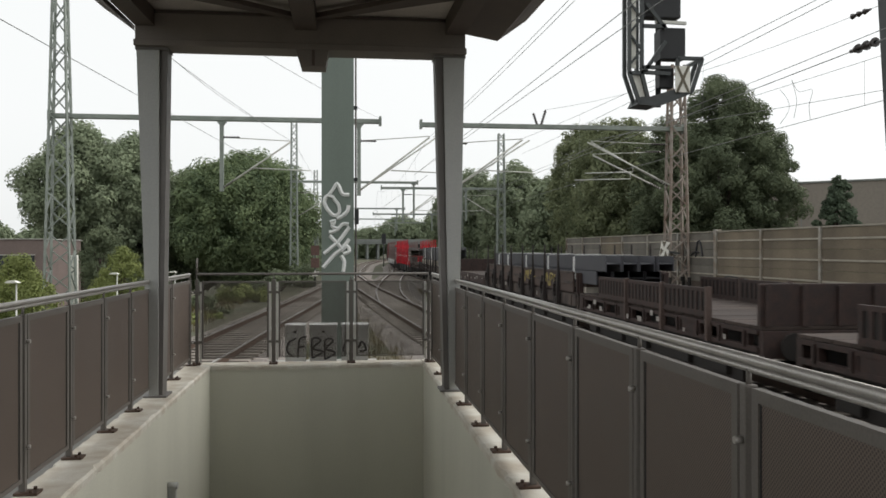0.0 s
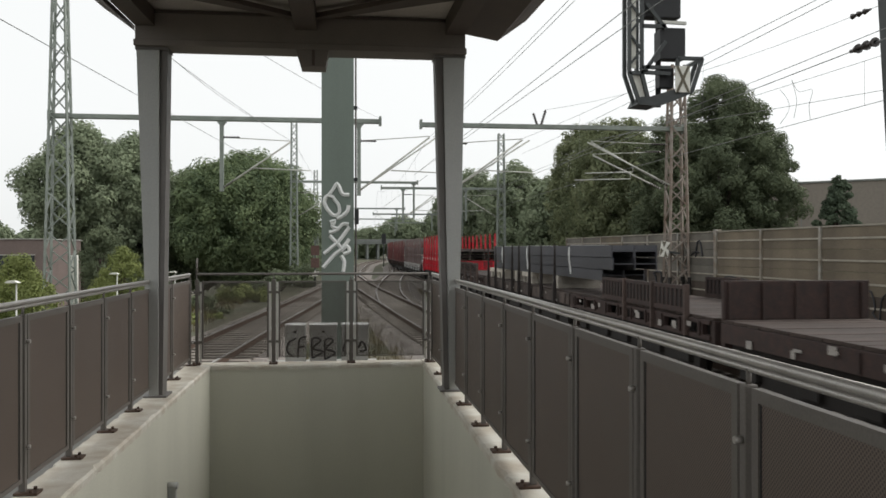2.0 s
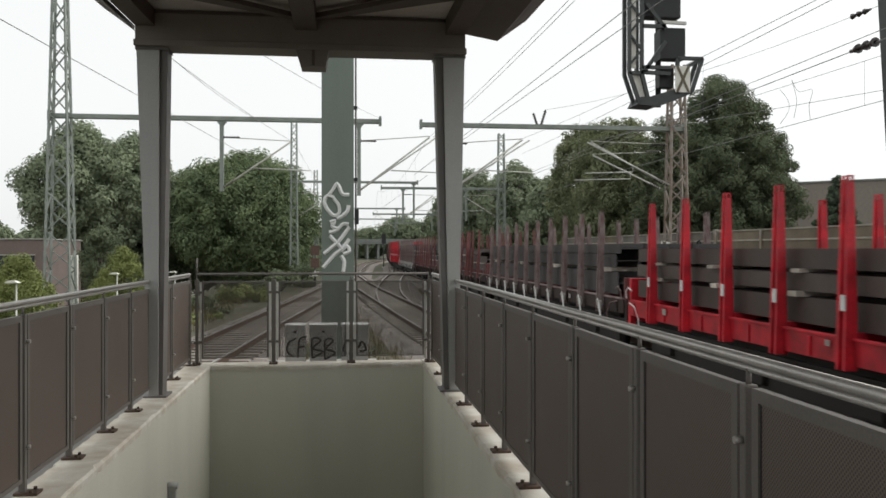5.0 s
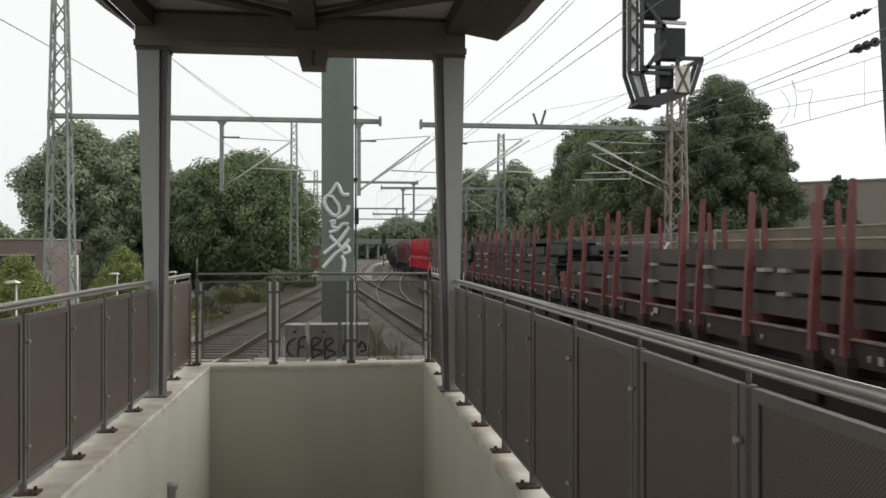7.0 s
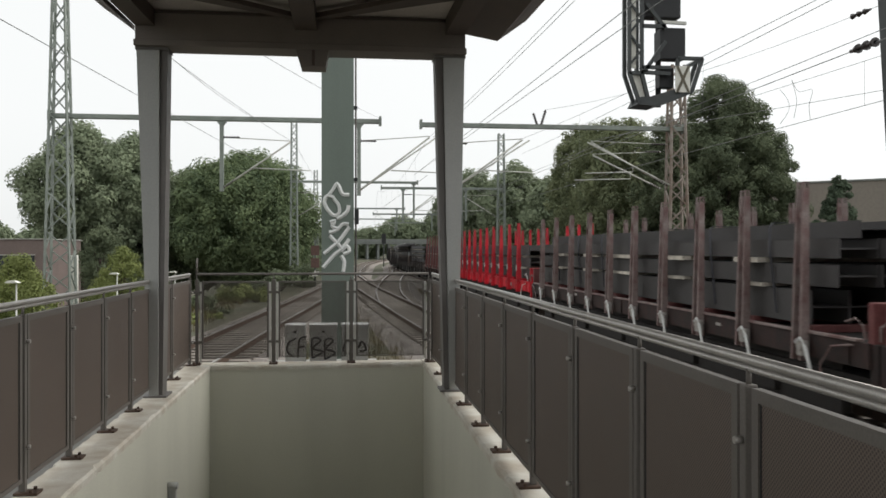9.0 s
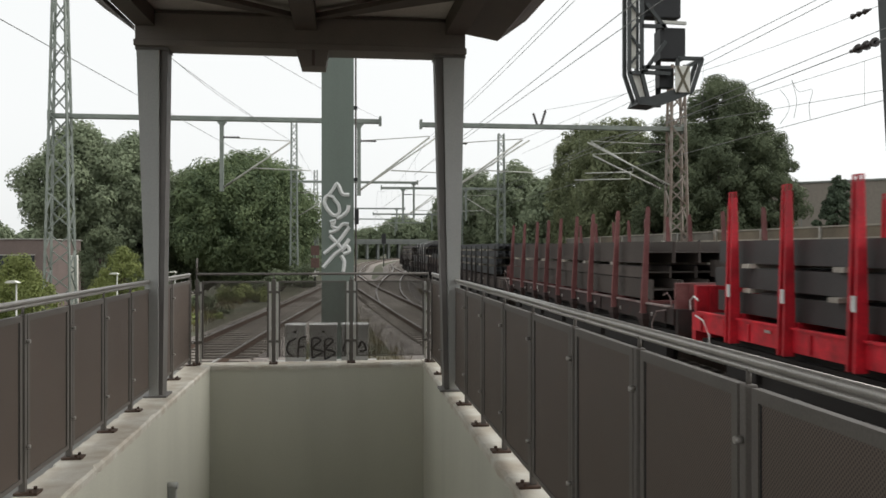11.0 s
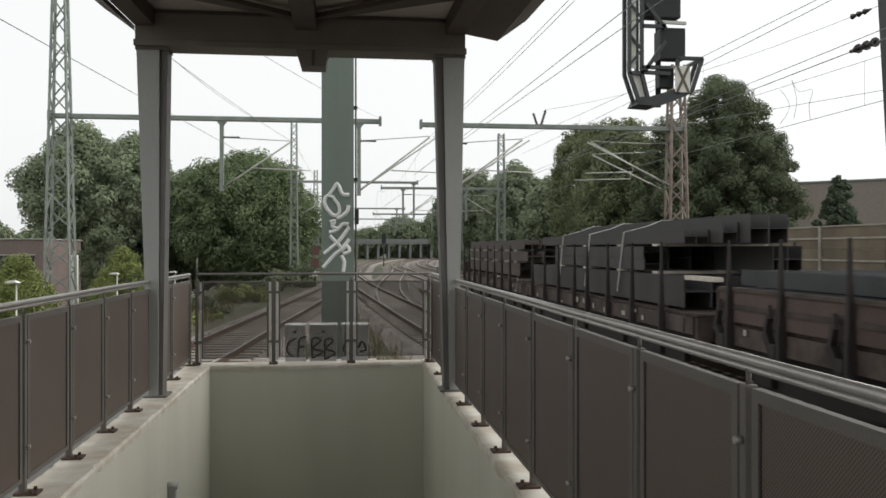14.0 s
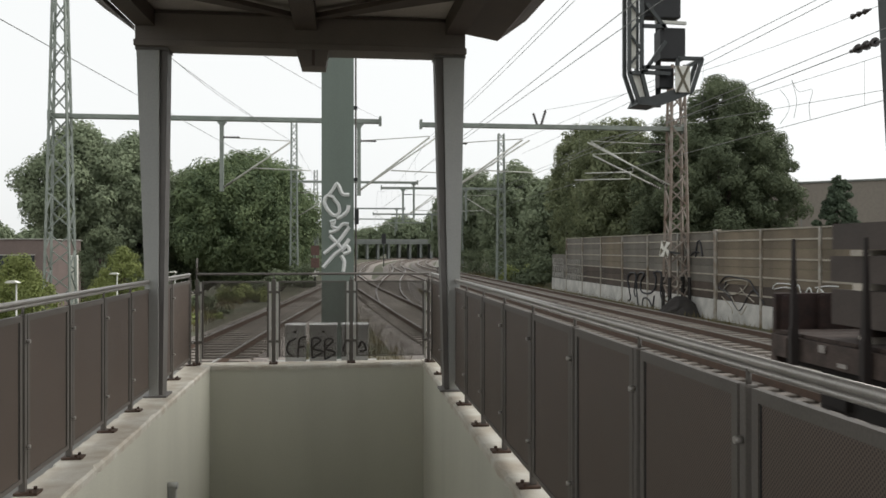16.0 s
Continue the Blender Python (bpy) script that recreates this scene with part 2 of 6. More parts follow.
# ---- builders ----
def box(bm, x0, y0, z0, x1, y1, z1, bevel=0.0):
    vs = [bm.verts.new((x, y, z)) for x in (x0, x1) for y in (y0, y1) for z in (z0, z1)]
    fs = [bm.faces.new([vs[i] for i in q]) for q in ((0, 1, 3, 2), (4, 6, 7, 5), (0, 4, 5, 1), (2, 3, 7, 6), (0, 2, 6, 4), (1, 5, 7, 3))]
    if bevel:
        es = list({e for f in fs for e in f.edges})
        bmesh.ops.bevel(bm, geom=es, offset=bevel, segments=2, affect="EDGES", profile=0.6)
    return bm


def bar(bm, p, q, w, h=None, up=(0, 0, 1)):
    """A square bar from p to q."""
    h = h or w
    p, q = Vector(p), Vector(q)
    d = (q - p).normalized()
    a = d.cross(Vector(up))
    if a.length < 1e-4:
        a = d.cross(Vector((1, 0, 0)))
    a.normalize()
    c = d.cross(a)
    ring = [[bm.verts.new(o + a * (w / 2 * i) + c * (h / 2 * j)) for i, j in ((-1, -1), (1, -1), (1, 1), (-1, 1))] for o in (p, q)]
    for k in range(4):
        bm.faces.new((ring[0][k], ring[0][(k + 1) % 4], ring[1][(k + 1) % 4], ring[1][k]))
    bm.faces.new(ring[0][::-1])
    bm.faces.new(ring[1])
    return bm


def rod(bm, p, q, r, r2=None, n=8):
    r2 = r if r2 is None else r2
    p, q = Vector(p), Vector(q)
    d = (q - p).normalized()
    a = d.orthogonal().normalized()
    c = d.cross(a)
    rings = [[bm.verts.new(o + (a * math.cos(2 * math.pi * k / n) + c * math.sin(2 * math.pi * k / n)) * s) for k in range(n)] for o, s in ((p, r), (q, r2))]
    for k in range(n):
        f = bm.faces.new((rings[0][k], rings[0][(k + 1) % n], rings[1][(k + 1) % n], rings[1][k]))
        f.smooth = True
    bm.faces.new(rings[0][::-1])
    bm.faces.new(rings[1])
    return bm


def tube(bm, pts, r, n=5):
    """One connected tube through the points."""
    pts = [Vector(p) for p in pts]
    rings = []
    for i, p in enumerate(pts):
        d = (pts[min(i + 1, len(pts) - 1)] - pts[max(i - 1, 0)]).normalized()
        a = d.cross(Vector((0.31, 0.95, 0.05)) if abs(d.y) < 0.8 else Vector((0, 0, 1))).normalized()
        c = d.cross(a)
        rings.append([bm.verts.new(p + (a * math.cos(2 * math.pi * k / n) + c * math.sin(2 * math.pi * k / n)) * r) for k in range(n)])
    for s, t in zip(rings[:-1], rings[1:]):
        for k in range(n):
            bm.faces.new((s[k], s[(k + 1) % n], t[(k + 1) % n], t[k]))
    bm.faces.new(rings[0][::-1])
    bm.faces.new(rings[-1])
    return bm


def prism(bm, outline, y0, y1):
    """An outline of (x, z) points drawn out along y."""
    a = [bm.verts.new((x, y0, z)) for x, z in outline]
    b = [bm.verts.new((x, y1, z)) for x, z in outline]
    k = len(outline)
    for i in range(k):
        bm.faces.new((a[i], a[(i + 1) % k], b[(i + 1) % k], b[i]))
    bm.faces.new(a[::-1])
    bm.faces.new(b)
    bmesh.ops.recalc_face_normals(bm, faces=bm.faces[:])
    return bm


def B():
    return bmesh.new()


def meshed(name, bm, material):
    bmesh.ops.recalc_face_normals(bm, faces=bm.faces[:])
    me = bpy.data.meshes.new(name)
    bm.to_mesh(me)
    bm.free()
    me.materials.append(material)
    return me


def part(name, bm, material, parent, label=""):
    ob = new(name, bm if isinstance(bm, bpy.types.Mesh) else meshed(name, bm, material))
    ob.parent = parent
    return tagged(ob, label)


def piece(name, me, parent, loc=(0, 0, 0), turn=0.0):
    """A further object on a shared mesh."""
    ob = new(name, me)
    ob.parent = parent
    ob.location = loc
    ob.rotation_euler = (0, 0, turn)
    return ob


def thing(name, label, category, group="", loc=(0, 0, 0), turn=0.0):
    ob = new(name)
    ob.empty_display_size = 0.3
    ob.location = loc
    ob.rotation_euler = (0, 0, turn)
    return tagged(ob, label, category, group)


def structure(name, bm, material, label, category):
    return tagged(new(name, meshed(name, bm, material)), label, category, kind="structure")


# ---- where the tracks run ----
SPEED = 16.0
NEAR, FAR = 7.75, 12.2
BEND_FROM, BEND_R = 100.0, 600.0


def along(s, offset=NEAR):
    """A place and its turn on the two right-hand tracks, s metres up the line; they bend to the right far off."""
    if s <= BEND_FROM:
        return offset, s, 0.0
    a = (s - BEND_FROM) / BEND_R
    r = BEND_R + NEAR - offset
    return NEAR + BEND_R - r * math.cos(a), BEND_FROM + r * math.sin(a), -a


def smooth_line(pts, step=2.0):
    out = []
    P = [pts[0]] + list(pts) + [pts[-1]]
    for i in range(1, len(P) - 2):
        p0, p1, p2, p3 = P[i - 1:i + 3]
        k = max(2, int(math.dist(p1, p2) / step))
        for j in range(k):
            t = j / k
            out.append(tuple(0.5 * (2 * b + (c - a) * t + (2 * a - 5 * b + 4 * c - d) * t * t + (3 * b - a - 3 * c + d) * t ** 3) for a, b, c, d in zip(p0, p1, p2, p3)))
    out.append(tuple(pts[-1]))
    return out


LINES = {
    "freight": [along(s)[:2] for s in list(range(-300, 100, 20)) + list(range(100, 420, 8))],
    "outer": [along(s, FAR)[:2] for s in list(range(-300, 100, 20)) + list(range(100, 420, 8))],
    "platform": smooth_line([(-5.6, -60), (-5.4, -20), (-4.6, 5), (-3.3, 24), (-1.8, 42), (-0.6, 58), (0.9, 85), (2.2, 115), (5.5, 165), (15, 230), (33, 300)]),
    "loop": smooth_line([(4.6, -60), (4.55, 0), (4.2, 15), (3.3, 28), (2.4, 44), (1.5, 62), (0.9, 85)]),
    "link": smooth_line([(2.6, 40), (2.9, 52), (4.3, 72), (6.2, 92), (7.5, 110), (8.0, 120)]),
}


def sweep(bm, line, off, z0, z1, w):
    """A rail section swept along a line of (x, y)."""
    rings = []
    for i, (x, y) in enumerate(line):
        a, b = line[max(0, i - 1)], line[min(len(line) - 1, i + 1)]
        tx, ty = b[0] - a[0], b[1] - a[1]
        k = math.hypot(tx, ty)
        nx, ny = ty / k, -tx / k
        rings.append([bm.verts.new((x + nx * (off + e), y + ny * (off + e), z)) for e, z in ((-w / 2, z0), (w / 2, z0), (w / 2, z1), (-w / 2, z1))])
    for r, s in zip(rings[:-1], rings[1:]):
        for k in range(4):
            bm.faces.new((r[k], r[(k + 1) % 4], s[(k + 1) % 4], s[k]))
    bm.faces.new(rings[0][::-1])
    bm.faces.new(rings[-1])


def ballast_strip(line, half, z, name):
    bm = B()
    rows = []
    for i, (x, y) in enumerate(line):
        a, b = line[max(0, i - 1)], line[min(len(line) - 1, i + 1)]
        tx, ty = b[0] - a[0], b[1] - a[1]
        k = math.hypot(tx, ty)
        nx, ny = ty / k, -tx / k
        rows.append([bm.verts.new((x + nx * o, y + ny * o, zz)) for o, zz in ((-half - 0.6, -0.42), (-half, z), (half, z), (half + 0.6, -0.42))])
    for r, s in zip(rows[:-1], rows[1:]):
        for k in range(3):
            bm.faces.new((r[k], r[k + 1], s[k + 1], s[k]))
    return structure(name, bm, M["ballast"], "grey-brown crushed stone ballast bed under the track", "track bed")


def build_tracks():
    sl = meshed("sleeper", box(B(), -1.3, -0.13, -0.36, 1.3, 0.13, -0.165, 0.02), M["sleeper"])
    for i, (name, line) in enumerate(LINES.items()):
        ballast_strip(line, 1.55, -0.215 - 0.006 * i, "track_bed_" + name)
        track = thing("railway_track", "pair of rusty steel rails on concrete sleepers in ballast", "railway track", "tracks beyond the platform")
        for side in (-0.7535, 0.7535):
            bm = B()
            sweep(bm, line, side, -0.165, -0.025, 0.09)
            rail = part("rail", bm, M["rail"], track)
            bm = B()
            sweep(bm, line, side, -0.025, 0.0, 0.066)
            part("rail_head", bm, M["railtop"], rail, "worn shiny steel running surface")
        dist, made, rest = 0.0, 0, B()
        for (ax, ay), (bx, by) in zip(line[:-1], line[1:]):
            seg = math.dist((ax, ay), (bx, by))
            while dist < seg:
                t = dist / seg
                x, y = ax + (bx - ax) * t, ay + (by - ay) * t
                turn = math.atan2(by - ay, bx - ax) - math.pi / 2
                if -6 < y < 230:
                    if made < 130 and y < 75 and name != "link":
                        piece("sleeper", sl, track, (x, y, 0.004 * i), turn)
                        made += 1
                    else:
                        c, s = math.cos(turn), math.sin(turn)
                        vs = [rest.verts.new((x + u * c - v * s, y + u * s + v * c, z + 0.004 * i)) for u in (-1.3, 1.3) for v in (-0.13, 0.13) for z in (-0.34, -0.165)]
                        for q in ((0, 1, 3, 2), (4, 6, 7, 5), (0, 4, 5, 1), (2, 3, 7, 6), (1, 5, 7, 3)):
                            rest.faces.new([vs[k] for k in q])
                dist += 0.62
            dist -= seg
        if rest.verts:
            ob = part("far_sleepers", rest, M["sleeper"], track)
            ob["kind"] = "stuff"
        else:
            rest.free()


def build_ground():
    xs = np.concatenate([np.linspace(-3000, -60, 12), np.linspace(-50, 60, 111), np.linspace(70, 3000, 12)])
    ys = np.concatenate([np.linspace(-3000, -60, 10), np.linspace(-50, 260, 125), np.linspace(280, 4000, 14)])
    verts, faces = [], []
    for y in ys:
        for x in xs:
            fall = min(1.0, max(0.0, (-6.9 - x + max(0.0, (y - 60) * 0.05)) / 4.5))
            z = -0.40 - 2.7 * fall * fall * (3 - 2 * fall)
            if -50 < x < 60 and -50 < y < 260:
                z += 0.07 * noise.noise((x * 0.4, y * 0.4, 0))
                if 1.6 < x < 15.3 or (-6.5 < x < 15 and y < 120):
                    z = min(z, -0.38)
            if -3.3 < x < 1.8 and -46 < y < 11.3:
                z = -4.4
            verts.append((float(x), float(y), float(z)))
    k = len(xs)
    for j in range(len(ys) - 1):
        for i in range(k - 1):
            faces.append((j * k + i, j * k + i + 1, (j + 1) * k + i + 1, (j + 1) * k + i))
    me = bpy.data.meshes.new("ground")
    me.from_pydata(verts, [], faces)
    me.materials.append(M["ground"])
    tagged(new("ground", me), "brown trackside ground with moss and weeds", "ground", kind="structure")


# ---- the stairwell, its railings and the canopy ----
XL, XR, YB = -1.68, 1.08, 11.1


def worn_slab(x0, y0, z0, x1, y1, z1):
    """A cast strip whose upper edges are chipped and not quite straight."""
    rng = random.Random(int(x0 * 100))
    bm = B()
    long_y = y1 - y0 > x1 - x0
    a0, a1, c0, c1 = (y0, y1, x0, x1) if long_y else (x0, x1, y0, y1)
    n = int((a1 - a0) / 0.07)
    rows = []
    for i in range(n + 1):
        a = a0 + (a1 - a0) * i / n
        j, k = rng.uniform(0, 0.018), rng.uniform(0, 0.018)
        if rng.random() < 0.08:
            j, k = j + 0.02, k + 0.02
        ring = [(c0 + j * 0.6, z0), (c0 + j * 0.5, z1 - 0.012 - j * 0.5), (c0 + 0.010 + j, z1), (c1 - 0.010 - k, z1), (c1 - k * 0.5, z1 - 0.012 - k * 0.5), (c1 - k * 0.6, z0)]
        rows.append([bm.verts.new((c, a, z) if long_y else (a, c, z)) for c, z in ring])
    for r, s in zip(rows[:-1], rows[1:]):
        for k in range(6):
            bm.faces.new((r[k], r[(k + 1) % 6], s[(k + 1) % 6], s[k]))
    bm.faces.new(rows[0])
    bm.faces.new(rows[-1])
    bmesh.ops.recalc_face_normals(bm, faces=bm.faces[:])
    return bm


def build_stairwell():
    bm = B()
    box(bm, XL - 0.30, 0.9, -3.6, XL, YB + 0.3, 1.0)
    structure("wall_west", bm, M["wall"], "pale grey-green rendered wall of the stairwell", "wall")
    bm = B()
    box(bm, XR, 0.9, -3.6, XR + 0.30, YB + 0.3, 1.0)
    structure("wall_east", bm, M["wall"], "pale grey-green rendered wall of the stairwell", "wall")
    bm = B()
    box(bm, XL + 0.002, YB, -3.6, XR - 0.002, YB + 0.3, 1.0)
    structure("wall_north", bm, M["wall"], "pale grey-green rendered end wall of the stairwell", "wall")
    for name, a in (("coping_west", (XL - 0.32, 0.9, 1.0, XL + 0.012, YB + 0.32, 1.06)), ("coping_east", (XR - 0.012, 0.9, 1.0, XR + 0.32, YB + 0.32, 1.06)),
                    ("coping_north", (XL + 0.014, YB - 0.012, 1.0, XR - 0.014, YB + 0.32, 1.058))):
        structure(name, worn_slab(*a), M["coping"], "stained pale concrete coping on the stairwell wall", "coping")
    structure("floor", box(B(), XL, 0.9, -3.7, XR, YB, -3.55), M["tarmac"], "grey concrete landing at the foot of the stairs", "floor")
    bm = B()
    for k in range(26):
        box(bm, XL + 0.003, 1.2 + 0.3 * k, 0.96 - 0.172 * (k + 1) - 0.5, XR - 0.003, 1.2 + 0.3 * (k + 1) - 0.002, 0.96 - 0.172 * (k + 1))
    structure("stairs", bm, M["stair"], "grey concrete stair flight going down", "stairs")
    bm = B()
    box(bm, -3.55, -45, 0.70, XL - 0.33, YB + 0.32, 0.96)
    box(bm, XR + 0.33, -45, 0.70, 2.05, YB + 0.32, 0.96)
    box(bm, XL - 0.328, -45, 0.70, XR + 0.328, 1.198, 0.958)
    structure("pavement", bm, M["platform"], "grey paved island platform round the stairwell", "platform")
    bm = B()
    box(bm, -3.35, -45, -4.5, -2.01, YB + 0.3, 0.698)
    box(bm, 1.41, -45, -4.5, 1.85, YB + 0.3, 0.698)
    structure("platform_base", bm, M["plinth"], "concrete side walls under the platform slab", "platform")


def railing(name, axis, fixed, posts, label, see_through, doubled=()):
    """posts: places along the axis; each bay between two posts holds one framed sheet."""
    rail = thing(name, label, "railing", "railings round the stairwell")

    def at(a, off, z):
        return (fixed + off, a, z) if axis == "y" else (a, fixed + off, z)

    def bx(a0, a1, o0, o1, z0, z1, bev=0.0):
        p, q = at(a0, o0, z0), at(a1, o1, z1)
        return box(B(), min(p[0], q[0]), min(p[1], q[1]), z0, max(p[0], q[0]), max(p[1], q[1]), z1, bev)

    inward = 1 if fixed < 0 and axis == "y" else -1
    bm = B()
    a0, a1 = posts[0], posts[-1]
    rod(bm, at(a0, 0, 2.2325), at(a1, 0, 2.2325), 0.0165, n=20)
    part("handrail", bm, M["post"] if see_through else M["handrail"], rail, "round painted steel handrail" if see_through else "round galvanised steel handrail")
    if axis == "y":
        bm = B()
        rod(bm, at(a0, inward * -0.004, 2.2055), at(a1, inward * -0.004, 2.2055), 0.0105, n=14)
        part("second_rail", bm, M["handrail"], rail, "thinner steel tube close under the handrail")
    for a in posts:
        for s in (0.0,):
            hw = 0.026 if a in doubled else 0.02
            p = part("post", bx(a + s - hw, a + s + hw, -0.02, 0.02, 1.075, 2.16, 0.006), M["post"], rail)
            if see_through:
                # Added pale bars stand in for the bright gaps beside the post.
                for e in (-0.047, 0.047):
                    if posts[0] < a + e < posts[-1]:
                        part("edge_bar", bx(a + e - 0.013, a + e + 0.013, -0.008, 0.008, 1.10, 2.13), M["galvanised"], p, "bright flat bar in the gap beside the post")
            bm = B()
            rod(bm, at(a + s, 0, 2.15), at(a + s, 0, 2.205), 0.009)
            part("stem", bm, M["post"], p)
            part("foot_plate", bx(a + s - 0.055, a + s + 0.055, -0.07 + 0.03 * inward, 0.07 + 0.03 * inward, 1.06, 1.078, 0.004), M["rail"], p, "rust-brown foot plate")
            for o in (-0.04, 0.04):
                part("bolt", rod(B(), at(a + s + o, 0.06 * inward, 1.078), at(a + s + o, 0.06 * inward, 1.095), 0.012, n=6), M["rail"], p)
            for z in (1.35, 1.995):
                bm = B()
                if see_through:
                    box(bm, a - 0.075, fixed - 0.03, z - 0.016, a + 0.075, fixed + 0.03, z + 0.016)
                    part("clamp", bm, M["post"], p)
                    continue
                rod(bm, at(a + s, 0.02 * inward, z), at(a + s, 0.046 * inward, z), 0.0115, n=10)
                part("clamp", bm, M["handrail"], p)
    for a, b in zip(posts[:-1], posts[1:]):
        if b - a < 0.3:
            continue
        c, d = a + (0.064 if see_through else 0.045), b - (0.064 if see_through else 0.045)
        bm = B()
        w = 0.02 if see_through else 0.038
        zt = 2.14 if see_through else 2.155
        for q in ((c, d, zt - w, zt), (c, d, 1.14, 1.13 + w), (c, c + w, 1.13 + w, zt - w), (d - w, d, 1.13 + w, zt - w)):
            p0, p1 = at(q[0], -0.014, q[2]), at(q[1], 0.014, q[3])
            box(bm, min(p0[0], p1[0]), min(p0[1], p1[1]), q[2], max(p0[0], p1[0]), max(p0[1], p1[1]), q[3])
        fr = part("panel_frame", bm, M["post"], rail)
        part("sheet", bx(c + w, d - w, -0.0015 if see_through else -0.006, 0.0015 if see_through else 0.006, 1.13 + w, zt - w), PERF if see_through else M["panel"], fr, "fine perforated dark brown-grey sheet")
        if not see_through:
            # Black strip in place of the shadow along the far frame edge.
            part("shade_line", bx(d - w - 0.007, d - w - 0.0005, -0.0075, 0.0075, 1.14 + w, zt - w - 0.006), M["black"], fr, "thin black strip for the shadow line inside the frame")
    return rail


def build_railings():
    railing("railing", "y", -1.935, [0.14 + 0.88 * k for k in range(10)] + [8.94, 9.95, 11.12], "grey steel railing with dark perforated panels on the stairwell wall", False)
    railing("railing", "y", 1.2, [0.46, 1.42, 2.37, 3.29, 4.24, 5.2, 6.13, 7.06, 8.02, 9.0, 10.0, 11.12], "grey steel railing with dark perforated panels on the stairwell wall", False)
    r = railing("railing", "x", 11.22, [-1.86, -0.88, 0.13, 1.16], "grey steel end railing with see-through perforated panels", True, doubled=(-0.88, 0.13))
    bm = B()
    rod(bm, (-1.86, 11.22, 2.2), (-1.86, 11.22, 2.44), 0.012)
    part("rod", bm, M["post"], r)


def canopy_column(x0, x1, xb0, xb1, left):
    """A steel column that narrows to its foot: a pale flange to the stairs and a darker web."""
    col = thing("canopy_column", "tapered grey steel column carrying the platform canopy", "column", "canopy columns")
    y0, y1 = 8.78, 9.02

    def slab(a0, a1, b0, b1, ya, yb):
        bm = B()
        pts = [(b0, ya, 1.06), (b1, ya, 1.06), (b1, yb, 1.06), (b0, yb, 1.06), (a0, ya, 4.58), (a1, ya, 4.58), (a1, yb, 4.58), (a0, yb, 4.58)]
        v = [bm.verts.new(p) for p in pts]
        for q in ((3, 2, 1, 0), (4, 5, 6, 7), (0, 1, 5, 4), (1, 2, 6, 5), (2, 3, 7, 6), (3, 0, 4, 7)):
            bm.faces.new([v[k] for k in q])
        return bm
    w, wb = (x1 - x0), (xb1 - xb0)
    if left:
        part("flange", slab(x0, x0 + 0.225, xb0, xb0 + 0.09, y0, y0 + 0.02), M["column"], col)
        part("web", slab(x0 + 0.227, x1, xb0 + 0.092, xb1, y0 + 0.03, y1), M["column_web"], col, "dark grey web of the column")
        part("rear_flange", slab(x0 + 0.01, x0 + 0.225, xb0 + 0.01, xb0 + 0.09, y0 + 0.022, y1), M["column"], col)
    else:
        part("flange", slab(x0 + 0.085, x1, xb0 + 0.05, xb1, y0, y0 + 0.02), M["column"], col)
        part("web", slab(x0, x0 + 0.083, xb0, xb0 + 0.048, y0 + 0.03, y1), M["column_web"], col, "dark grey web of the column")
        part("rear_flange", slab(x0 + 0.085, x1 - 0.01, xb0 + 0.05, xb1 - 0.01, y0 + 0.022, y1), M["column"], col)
    part("cap_plate", box(B(), x0 - 0.01, y0 - 0.01, 4.57, x1 + 0.01, y1 + 0.01, 4.60), M["column_web"], col)
    part("base_plate", box(B(), xb0 - 0.05, y0 - 0.03, 1.06, xb1 + 0.05, y1 + 0.03, 1.08, 0.004), M["column_web"], col)


